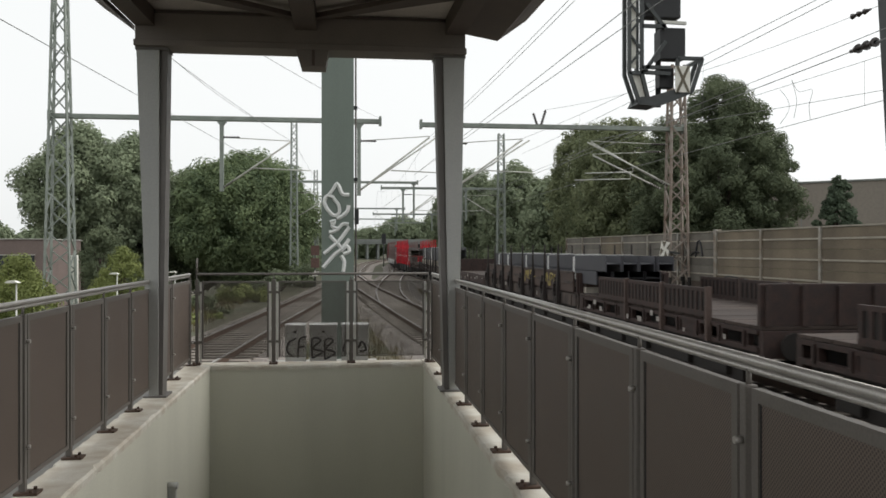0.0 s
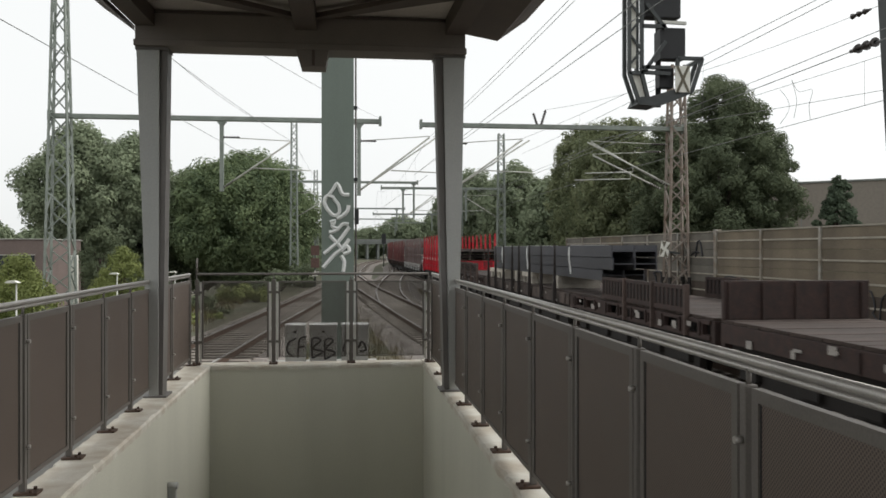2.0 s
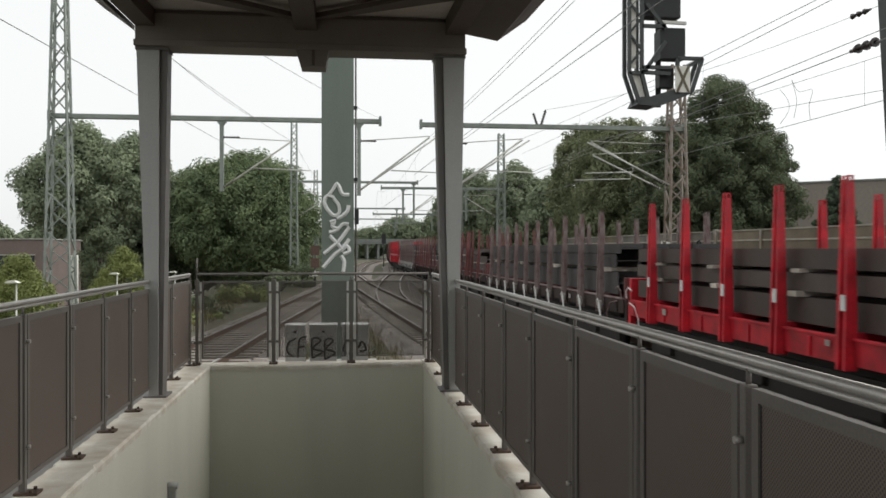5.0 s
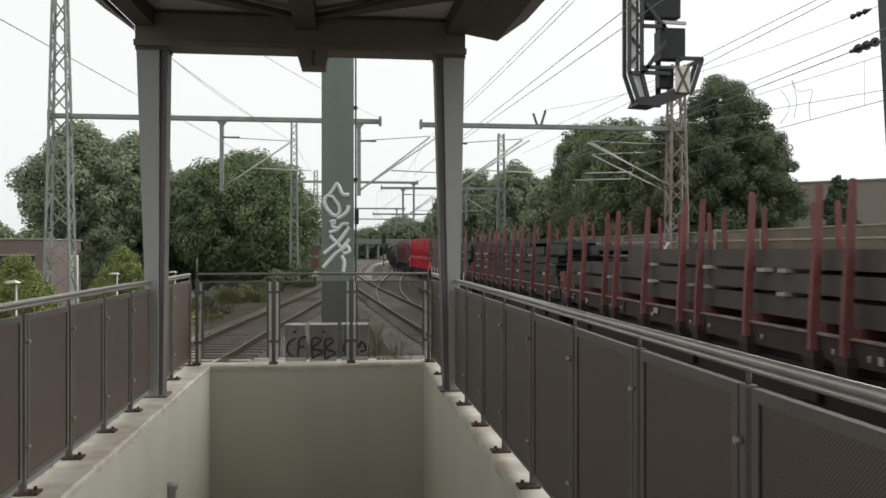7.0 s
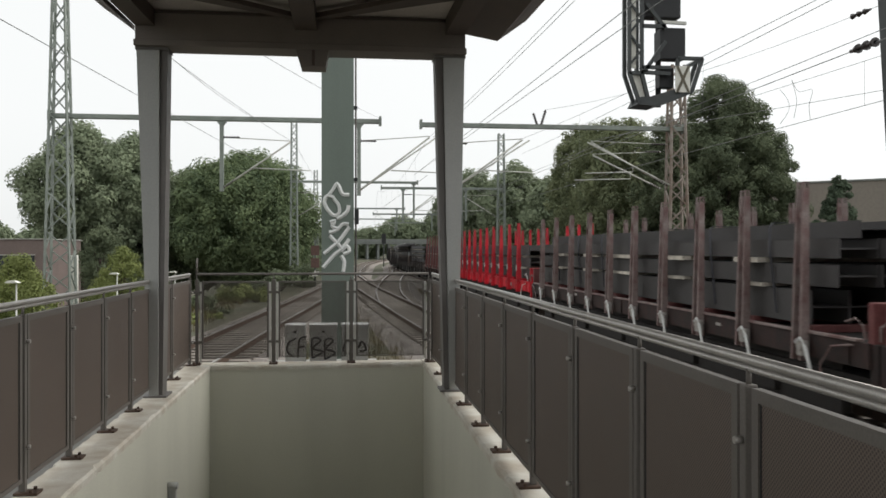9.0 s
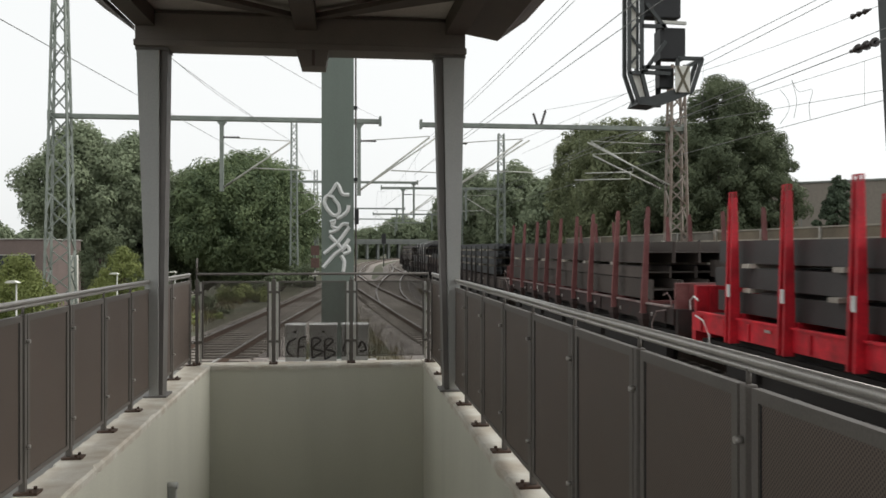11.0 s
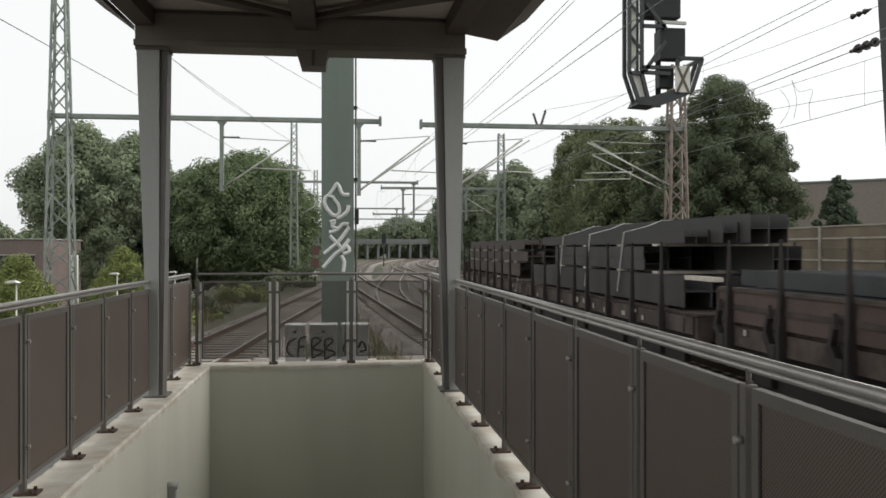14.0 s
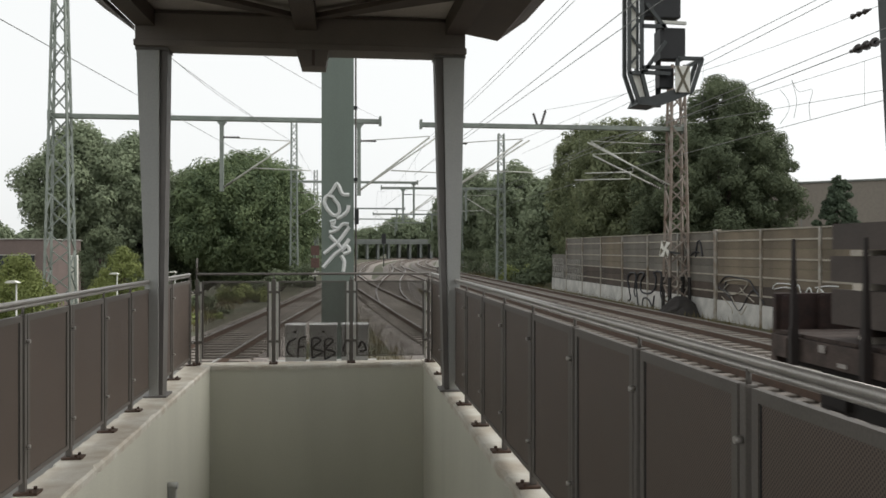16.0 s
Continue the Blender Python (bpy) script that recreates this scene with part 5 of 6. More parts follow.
    for i, (x, y, w, h, mt) in enumerate(((16.3, 74, 2.5, 1.6, LEAF_YELLOW), (15.5, 66, 1.6, 1.2, LEAF), (17.2, 82, 2.5, 1.8, LEAF), (18.0, 62.8, 1.5, 2.4, LEAF), (-5.5, 48, 1.6, 1.1, LEAF_YELLOW), (-4.6, 60, 1.8, 1.6, LEAF), (-7.4, 43, 1.4, 0.8, LEAF), (-3.2, 66, 1.2, 1.9, LEAF),
                                          (24.5, 44, 3.2, 4.6, LEAF_OLIVE), (20.5, 37.2, 1.3, 4.7, LEAF_OLIVE), (21.1, 36.3, 1.2, 4.5, LEAF_OLIVE), (21.7, 40.3, 1.0, 4.6, LEAF_OLIVE), (22.3, 36.9, 1.0, 4.3, LEAF_OLIVE),  (-3.6, 90, 2.4, 2.4, LEAF_GREY_HAZE), (-2.6, 110, 2.4, 3.0, LEAF_GREY_HAZE), (21.5, 33.0, 1.6, 3.2, LEAF), (17.0, 88, 2.6, 3.2, LEAF), (16.2, 96, 2.6, 3.0, LEAF), (15.6, 104, 2.4, 3.4, LEAF), (16.0, 79, 1.8, 2.2, LEAF), (15.6, 70, 1.5, 1.5, LEAF), (17.4, 66.5, 1.8, 3.0, LEAF), (16.4, 116, 2.6, 4.0, LEAF_GREY_HAZE), (19.0, 73, 2.6, 3.6, LEAF), (18.6, 84, 2.6, 4.0, LEAF))):
        bush(x, y, -0.45, w, h, mt, 1500, 120 + i, "leafy green bush growing beside the railway")
    for i, (xa, xb, ya, yb, n) in enumerate(((-9.5, -5.2, 16, 62, 5200), (-1.2, 1.9, 17, 46, 2600), (13.9, 15.3, 20, 62, 1800), (14.0, 18.0, 62, 100, 3000), (5.2, 6.0, 14, 60, 700))):
        rng = np.random.default_rng(700 + i)
        px, py = rng.uniform(xa, xb, n), rng.uniform(ya, yb, n)
        if xb < -5:
            drop = np.clip((-6.9 - px) / 4.5, 0, 1)
            pz = -0.42 - 2.7 * drop * drop * (3 - 2 * drop)
        else:
            pz = np.full(n, -0.46)
        hgt = rng.uniform(0.12, 0.42, n)
        ang = rng.uniform(0, 6.28, n)
        lean = rng.normal(0, 0.1, (n, 2))
        wx, wy = 0.018 * np.cos(ang), 0.018 * np.sin(ang)
        q = np.stack([np.stack([px - wx, py - wy, pz], 1), np.stack([px + wx, py + wy, pz], 1), np.stack([px + lean[:, 0], py + lean[:, 1], pz + hgt], 1)], 1)
        me = bpy.data.meshes.new("dry_grass")
        me.from_pydata(q.reshape(-1, 3).tolist(), [], np.arange(n * 3).reshape(n, 3).tolist())
        me.materials.append(GRASS)
        tagged(new("dry_grass", me), "dry brown-green grass blades beside the tracks", "grass", kind="stuff")
    for i in range(16):
        rng = random.Random(400 + i)
        bush(rng.uniform(-8.5, -5.0), 16 + 2.6 * i, -0.6, 0.8, 0.55, LEAF_YELLOW if i % 3 else LEAF, 260, 500 + i, "low weeds on the railway embankment", 0.09)


def build_distance():
    b = thing("low_building", "low reddish-brown flat-roofed building behind the car park", "building", loc=(-26.5, 63, -3.1))
    part("wall", box(B(), -9, 0, 0, 5.6, 8, 6.33), M["brickwall"], b)
    part("roof", box(B(), -9.1, -0.1, 6.332, 5.7, 8.1, 6.40, 0.02), M["plinth"], b, "pale flat roof edge")
    # Windows enlarged: their dark glass also stands for the shadow low on the wall.
    for k in range(5):
        w = part("window", box(B(), -8.5 + 2.7 * k, -0.06, 2.9, -6.0 + 2.7 * k, -0.004, 5.2), M["glass_and_wall_shade"], b)
        part("frame", box(B(), -8.55 + 2.7 * k, -0.09, 5.2, -5.95 + 2.7 * k, -0.004, 5.27), M["plinth"], w)
    h = thing("industrial_hall", "long beige windowless hall behind the trees", "building", loc=(45, 78, -0.5), turn=radians(48.3))
    part("wall", box(B(), 0, -70, 0, 30, 8, 9.5), M["hall"], h)
    part("roof", box(B(), -0.12, -70.2, 9.502, 30.3, 8.2, 9.68, 0.03), M["bridge"], h, "thin grey roof edge")
    for k in range(9):
        part("wall_joint", box(B(), -0.03, -64 + 8 * k, 0, -0.002, -63.93 + 8 * k, 9.5), M["bridge"], h)
    for x, y, z in ((-11.5, 31.6, 1.45), (-11.1, 43.6, 1.4), (-9.9, 52.0, 1.25)):
        lp = thing("street_lamp", "slim grey car park lamp with a flat pale head", "street lamp", "car park lamps", (x, y, -3.1))
        part("pole", rod(B(), (0, 0, 0), (0, 0, z + 3.0), 0.04, 0.03), M["tube"], lp)
        hd = B()
        prism(hd, [(-0.36, z + 3.0), (0.1, z + 3.0), (-0.02, z + 3.08), (-0.26, z + 3.08)], -0.17, 0.17)
        part("head", hd, M["white"], lp)
    sig = thing("trackside_post", "slim white trackside marker post", "post", loc=(-11.23, 37.5, -2.6))
    part("post", box(B(), -0.28, -0.1, 0, 0.07, 0.1, 4.9, 0.01), M["white"], sig)
    br = thing("road_bridge", "distant concrete bridge with dark openings across the tracks", "bridge", loc=(18, 236, -0.4))
    part("deck", box(B(), -26, 0, 4.3, 40, 9, 5.1), M["bridge"], br)
    part("parapet", box(B(), -26, -0.12, 4.9, 40, -0.002, 5.7), M["bridge"], br)
    for k in range(22):
        part("pier", box(B(), -26 + 3.0 * k, 0.4, 0, -25.4 + 3.0 * k, 8.6, 4.3), M["bridge"], br)
    for x, y, mt, h in ((0.8, 88, "black", 6.6), (6.8, 136, "black", 5.4)):
        s = thing("railway_signal", "black railway signal on a slim grey mast", "railway signal", "signals along the line", (x, y, -0.4))
        part("mast", rod(B(), (0, 0, 0), (0, 0, h), 0.08), M["cage"], s)
        part("screen", box(B(), -0.35, -0.15, h - 1.6, 0.35, 0.1, h, 0.03), M[mt], s)
        part("base", box(B(), -0.25, -0.25, -0.1, 0.25, 0.25, 0.1), M["plinth"], s)
    wb = thing("warning_board", "red and white trackside warning boards on a post", "sign", loc=(-1.9, 62, -0.4))
    part("post", rod(B(), (0, 0.1, 0), (0, 0.1, 3.5), 0.05), M["cage"], wb)
    part("board", box(B(), -0.3, 0, 2.5, 0.3, 0.04, 3.2), M["board_red"], wb)
    part("board", box(B(), -0.3, 0, 1.6, 0.3, 0.04, 2.3), M["board_red"], wb)
    bm = B()
    prism(bm, [(-0.2, 1.0), (0.2, 1.0), (0, 1.45)], 0, 0.04)
    part("triangle", bm, M["white"], wb)
    tb = thing("triangle_board", "small white triangle board beside the line", "sign", loc=(11.0, 96.0, -0.4))
    part("post", rod(B(), (0, 0.1, 0), (0, 0.1, 1.4), 0.04), M["cage"], tb)
    bm = B()
    prism(bm, [(-0.35, 0.9), (0.35, 0.9), (0, 1.7)], 0, 0.04)
    part("board", bm, M["white"], tb)


# ---- the freight train ----
TRAIN = []          # (thing, middle of the wagon in metres up the line at 0 s)


def wheelset_mesh():
    bm = B()
    for x in (-0.75, 0.75):
        rod(bm, (x - 0.065, 0, 0.46), (x + 0.065, 0, 0.46), 0.46, n=20)
        rod(bm, (x - 0.09 * (1 if x > 0 else -1), 0, 0.46), (x - 0.065 * (1 if x > 0 else -1), 0, 0.46), 0.49, n=20)
    rod(bm, (-1.0, 0, 0.46), (1.0, 0, 0.46), 0.08, n=8)
    return meshed("wheelset", bm, M["under"])


WHEELS = wheelset_mesh()


def underframe(w, L, sole_mat, axles, z0=0.98, z1=1.30, deck=True, bays=False):
    for x in (-1.34, 1.22):
        k = int(L / 0.85)
        ys = [-L / 2 + 0.5 + (L - 1.0) * i / (k - 1) for i in range(k)]
        a, b = (x - 0.03, x - 0.001) if x < 0 else (x + 0.121, x + 0.15)
        rib = meshed("rib", box(B(), a, -0.03, z0 + 0.02, b, 0.03, z1 - 0.03), sole_mat)
        if bays:
            bm = box(B(), x, -L / 2 + 0.1, z1 - 0.075, x + 0.12, L / 2 - 0.1, z1 - 0.004)
            box(bm, x, -L / 2 + 0.1, z0 - 0.03, x + 0.12, L / 2 - 0.1, z0 + 0.05)
            for i, y in enumerate(ys):
                h0, h1 = (0.10, 0.10) if i % 4 != 2 else (0.10, 0.72)
                box(bm, x + 0.01, max(y - h0, -L / 2 + 0.1), z0 + 0.05, x + 0.11, min(y + h1, L / 2 - 0.1), z1 - 0.075)
            s = part("solebar", bm, sole_mat, w, "dirty steel side sill with square openings")
            # Near-black plate holds the shade inside the sill openings.
            part("shade_web", box(B(), x * 0.72, -L / 2 + 0.2, z0 - 0.03, x * 0.72 + 0.04, L / 2 - 0.2, z1 - 0.08), M["under"], s)
        else:
            s = part("solebar", box(B(), x, -L / 2 + 0.1, z0, x + 0.12, L / 2 - 0.1, z1 - 0.004), sole_mat, w, "dirty steel side sill")
        for y in ys if bays or sole_mat == M["red"] else ys[::5]:
            piece("rib", rib, s, (0, y, 0))
    for sy in (-1, 1):
        y = sy * (L / 2 - 0.05)
        part("headstock", box(B(), -1.3, y - 0.08, 0.86, 1.3, y + 0.08, z1 - 0.006, 0.01), sole_mat, w)
        for x in (-0.875, 0.875):
            bm = B()
            rod(bm, (x, y, 1.06), (x, y + sy * 0.22, 1.06), 0.09, n=10)
            rod(bm, (x, y + sy * 0.22, 1.06), (x, y + sy * 0.26, 1.06), 0.22, n=14)
            part("buffer", bm, M["under"], w)
        part("coupling_hook", box(B(), -0.08, min(y, y + sy * 0.26), 0.96, 0.08, max(y, y + sy * 0.26), 1.08), M["under"], w)
    for y in axles:
        piece("wheelset", WHEELS, w, (0, y, 0))
        for x in (-1.1, 1.0):
            bm = B()
            box(bm, x, y - 0.45, 0.35, x + 0.1, y + 0.45, 0.58)
            box(bm, x - 0.02, y - 0.14, 0.3, x + 0.12, y + 0.14, 0.62)
            box(bm, x + 0.02, y - 0.9, 0.62, x + 0.09, y + 0.9, 0.74)
            part("axle_guard", bm, M["under"], w)
    bm = B()
    for y0 in (-L * 0.12, L * 0.10):
        rod(bm, (-0.55, y0, 0.72), (-0.55, y0 + 0.9, 0.72), 0.17, n=10)
    box(bm, -0.15, -L / 2 + 0.3, 0.72, 0.15, L / 2 - 0.3, 0.98)
    part("brake_gear", bm, M["under"], w)
    # Added beam and pan stand for the shade under the wagon.
    for x in (-1.12, 0.98):
        part("shade_beam", prism(B(), [(x, 0.36), (x + 0.14, 0.36), (x + 0.14, z0 - 0.002), (x, z0 - 0.002)], -L / 2 + 1.0, L / 2 - 1.0), M["under"], w)
    part("shade_pan", box(B(), -1.2, -L / 2 + 0.2, 0.88, 1.2, L / 2 - 0.2, 0.94), M["under"], w)
    for y in (-L * 0.36, -L * 0.2, 0.02 * L, L * 0.18, L * 0.38):
        part("equipment_box", box(B(), -1.22, y, 0.42, -0.95, y + 0.55, 0.86, 0.02), M["under"], w)
    if deck:
        n = int(L / 0.42)
        me = meshed("floor_plank", box(B(), -1.30, -0.2, z1, 1.30, 0.2, z1 + 0.055, 0.006), M["plank"])
        for i in range(n):
            piece("floor_plank", me, w, (0, -L / 2 + 0.2 + (L - 0.4) * i / (n - 1), random.uniform(0, 0.006)))


def plates(w, L, seed, z=(1.02, 1.24), x=-1.372, n=10):
    rng = random.Random(seed)
    for i in range(n):
        y = rng.uniform(-L / 2 + 0.8, L / 2 - 0.8)
        a, h = rng.uniform(0.08, 0.24), rng.uniform(0.04, 0.14)
        zc = rng.uniform(*z) - h / 2
        part("stencil_plate", box(B(), x - 0.004, y, zc, x, y + a, zc + h), M["label"], w, "pale stencilled marking")


def end_wall(w, y, z0, z1, material):
    e = part("end_wall", box(B(), -1.32, y - 0.05, z0, 1.32, y + 0.05, z1, 0.012), material, w, "brown steel end wall")
    me = meshed("stiffener", box(B(), -0.05, y - 0.10, z0, 0.05, y - 0.051, z1 - 0.03), material)
    for x in (-1.2, -0.6, 0, 0.6, 1.2):
        piece("stiffener", me, e, (x, 0, 0))


def low_wagon(u0, L, slats, front, rear, label, seed, plain=None):
    """A short flat wagon; slats and plain: the stretches of the line that its slatted and plain low sides cover."""
    mid = u0 + L / 2
    w = thing("flat_wagon", label, "railway wagon", "wagons of the freight train", (NEAR, mid, 0))
    underframe(w, L, M["wagon"], (-L * 0.29, L * 0.29), bays=bool(slats))
    plates(w, L, seed)
    if slats:
        a, b = slats[0] - mid, slats[1] - mid
        n = 3
        for s in (-1, 1):
            for i in range(n):
                y0, y1 = a + (b - a) * i / n + 0.05, a + (b - a) * (i + 1) / n - 0.05
                x = s * 1.33
                bm = box(B(), x - 0.03, y0, 1.36, x + 0.03, y1, 1.46)
                box(bm, x - 0.03, y0, 1.80, x + 0.03, y1, 1.87)
                sd = part("side_board", bm, M["wagon"], w, "oxide-brown slatted side board")
                # The gaps' shade is painted as a near-black sheet behind the slats.
                part("backing", box(B(), x - 0.012, y0, 1.461, x + 0.012, y1, 1.799), M["under"], sd, "near-black backing sheet for the shade between slats")
                k = max(3, int((y1 - y0) / 0.19))
                slat = meshed("slat", box(B(), x - 0.03, -0.048, 1.461, x + 0.03, 0.048, 1.799), M["wagon"])
                for j in range(k):
                    piece("slat", slat, sd, (0, y0 + 0.06 + (y1 - y0 - 0.12) * j / (k - 1), 0))
                part("side_post", box(B(), x + s * 0.03 - 0.05, y0 - 0.09, 0.95, x + s * 0.03 + 0.05, y0 - 0.01, 1.9), M["wagon_side"], w)
    if plain:
        for s in (-1, 1):
            pb = part("side_board", box(B(), s * 1.33 - 0.03, plain[0] - mid, 1.36, s * 1.33 + 0.03, plain[1] - mid, 1.90, 0.02), M["wagon_side"], w, "plain dark drop side")
            part("board_bead", box(B(), s * 1.365 - 0.012, plain[0] - mid + 0.03, 1.82, s * 1.365 + 0.012, plain[1] - mid - 0.03, 1.88), M["wagon"], pb)
    if front:
        end_wall(w, -L / 2 + 0.08, 1.36, 2.02, M["wagon"])
    if rear:
        end_wall(w, L / 2 - 0.08, 1.36, 2.02, M["wagon"])
    TRAIN.append((w, mid))
    return w


MID_PAIR = (1.45, 3.15, 4.85, 6.55, 7.75, 9.45, 11.15, 12.85)
KBS = (1.7, 3.35, 5.0, 6.62, 8.6, 10.28, 11.95, 13.6)


def stake_mesh(top, name, material):
    bm = B()
    box(bm, -0.06, -0.05, 0.92, 0.045, 0.05, 1.45)
    v = []
    for z, a in ((1.45, 0.046), (top, 0.018)):
        v.append([bm.verts.new((x * a, y * a, z)) for x, y in ((-1, -1), (1, -1), (1, 1), (-1, 1))])
    for k in range(4):
        bm.faces.new((v[0][k], v[0][(k + 1) % 4], v[1][(k + 1) % 4], v[1][k]))
    bm.faces.new(v[1])
    return meshed(name, bm, material)


STAKE = stake_mesh(2.70, "stake", M["stake"])


def stake_wagon(u0, L, boards, label, seed, offs=KBS, frame_mat="wagon_grey", end_boards=True):
    mid = u0 + L / 2
    w = thing("stake_wagon", label, "railway wagon", "wagons of the freight train", (NEAR, mid, 0))
    underframe(w, L, M[frame_mat], (-4.0, 4.0))
    plates(w, L, seed)
    for o in offs:
        for s in (-1, 1):
            st = piece("stake", STAKE, w, (s * 1.41, o - L / 2, 0))
            if s < 0 and boards:
                bm = B()
                bar(bm, (-1.42, o - L / 2 + 0.14, 0.92), (-1.45, o - L / 2 + 0.34, 1.30), 0.11)
                bar(bm, (-1.45, o - L / 2 + 0.36, 1.22), (-1.46, o - L / 2 + 0.24, 1.55), 0.09)
                bar(bm, (-1.44, o - L / 2 + 0.24, 1.5), (-1.42, o - L / 2 + 0.30, 1.72), 0.055)
                box(bm, -1.49, o - L / 2 + 0.05, 0.98, -1.40, o - L / 2 + 0.20, 1.16, 0.02)
                part("stake_lever", bm, M["stake"], w)
    if boards:
        ys = [-L / 2 + 0.25] + [o - L / 2 for o in offs[1::2]] + [L / 2 - 0.2]
        for a, b in zip(ys[:-1], ys[1:]):
            for s in (-1, 1):
                bd = part("side_board", box(B(), s * 1.33 - 0.03, a + 0.04, 1.36, s * 1.33 + 0.03, b - 0.04, 1.93, 0.012), M["wagon_side"], w, "dented grey-brown steel drop side")
                bm = B()
                box(bm, s * 1.365 - 0.012, a + 0.06, 1.58, s * 1.365 + 0.012, b - 0.06, 1.66)
                box(bm, s * 1.365 - 0.02, a + 0.06, 1.87, s * 1.365 + 0.02, b - 0.06, 1.93)
                part("board_bead", bm, M["wagon_grey"], bd)
    if end_boards:
        if end_boards != "rear":
            end_wall(w, -L / 2 + 0.09, 1.36, 1.9, M["wagon"])
        end_wall(w, L / 2 - 0.09, 1.36, 1.9, M["wagon"])
    TRAIN.append((w, mid))
    return w


def h_outline(w, h, tf=0.03, tw=0.025):
    a, b = w / 2, h / 2
    return [(-a, -b), (-a + tf, -b), (-a + tf, -tw / 2), (a - tf, -tw / 2), (a - tf, -b), (a, -b), (a, b), (a - tf, b), (a - tf, tw / 2), (-a + tf, tw / 2), (-a + tf, b), (-a, b)]


def beam_load(u_mid, layers, material, label, seed, cols=4, width=2.36, deck=1.355, blocks=(-0.42, -0.15, 0.12, 0.4), straps=(), taper=0.0, shift=0.0, extra=(), recess=0.0, wood_half=0.12, strap="strap", strap_w=0.05, strap_path=None):
    """Rolled beams in layers with timbers between; layers: (z0, z1, y0, y1) from the bottom, y from the wagon's middle."""
    rng = random.Random(seed)
    ld = thing("steel_beam_load", label, "steel beams", "steel loads on the train", (NEAR, u_mid, 0))
    prev = deck
    x0 = shift
    for i, (z0, z1, y0, y1) in enumerate(layers):
        n = cols if not (taper and i == len(layers) - 1) else max(2, cols - 1)
        ww = width * (1 - taper if i == len(layers) - 1 else 1)
        bw = ww / n
        me = meshed("steel_beam", prism(B(), h_outline(bw - 0.012, z1 - z0 - 0.008), y0, y1), M[material])
        inner = meshed("steel_beam", prism(B(), h_outline(bw - 0.012, z1 - z0 - 0.008), y0 + recess, y1), M[material]) if recess and i < len(layers) - 2 else me
        for k in range(n):
            piece("steel_beam", me if k == 0 else inner, ld, (x0 - ww / 2 + bw * (k + 0.5), rng.uniform(-0.12, 0.12), (z0 + z1) / 2))
        if z0 - prev > 0.02:
            tm = meshed("timber", box(B(), -width / 2 - 0.09, -wood_half, max(prev + 0.002, z0 - 0.10), width / 2 + 0.06, wood_half, z0 - 0.002), M["wood"])
            if i == 0:
                tm = meshed("timber", box(B(), -width / 2 + 0.06, -wood_half, max(prev + 0.002, z0 - 0.10), width / 2 - 0.06, wood_half, z0 - 0.002), M["plank"])
            for b in blocks:
                y = layers[0][2] + (layers[0][3] - layers[0][2]) * (b + 0.5) + rng.uniform(-0.06, 0.06)
                if not y0 + 0.3 < y < y1 - 0.3:
                    continue
                piece("timber", tm, ld, (x0 + rng.uniform(-0.05, 0.05), y, 0))
                if rng.random() < 0.08:
                    piece("timber", tm, ld, (x0 + rng.uniform(-0.05, 0.05), y + rng.uniform(0.45, 0.8), 0))
        if i == 0 and z0 - prev > 0.12:
            bear = meshed("bearer", box(B(), -width / 2 + 0.05, -0.11, prev, width / 2 - 0.05, 0.11, z0 - 0.102), M["wood"])
            for b in blocks:
                piece("bearer", bear, ld, (x0, y0 + (y1 - y0) * (b + 0.5), 0))
        prev = z1
    for xa, xb, z0, z1, y0, y1, n in extra:
        if n == 0:
            part("timber", box(B(), xa, y0, z0, xb, y1, z1), M["wood"], ld)
            continue
        bw = (xb - xa) / n
        me = meshed("steel_beam", prism(B(), h_outline(bw - 0.01, z1 - z0 - 0.006, 0.016, 0.014), y0, y1), M[material])
        for k in range(n):
            piece("steel_beam", me, ld, (xa + bw * (k + 0.5), rng.uniform(-0.06, 0.06), (z0 + z1) / 2))
        prev = max(prev, z1)
    top = prev
    for y in straps:
        bm = B()
        a = width / 2 * (1 - taper) + 0.01
        pts = [(-width / 2 - 0.03, y - 0.25, layers[0][0] + 0.1), (-width / 2 - 0.03, y - 0.05, max(layers[-1][0], top - 0.42)), (-a, y, top - 0.05), (-a + 0.06, y, top + 0.012), (a - 0.06, y, top + 0.012), (a, y, top - 0.05), (width / 2 + 0.03, y, max(layers[-1][0], top - 0.42)), (width / 2 + 0.03, y - 0.2, layers[0][0])]
        if strap_path:
            pts = [(px, y + py, pz) for px, pz, py in strap_path]
        pts = [(px + x0, py, pz) for px, py, pz in pts]
        for p, q in zip(pts[:-1], pts[1:]):
            bar(bm, p, q, strap_w, 0.012)
        part("lashing_strap", bm, M[strap], ld, "thin lashing strap over the load")
    TRAIN.append((ld, u_mid))
    return ld


def tapered_post(bm, levels):
    """A post through levels of (z, x0, x1, y0, y1)."""
    v = [[bm.verts.new(p) for p in ((x0, y0, z), (x1, y0, z), (x1, y1, z), (x0, y1, z))] for z, x0, x1, y0, y1 in levels]
    for r, s in zip(v[:-1], v[1:]):
        for k in range(4):
            bm.faces.new((r[k], r[(k + 1) % 4], s[(k + 1) % 4], s[k]))
    bm.faces.new(v[0][::-1])
    bm.faces.new(v[-1])
    return bm


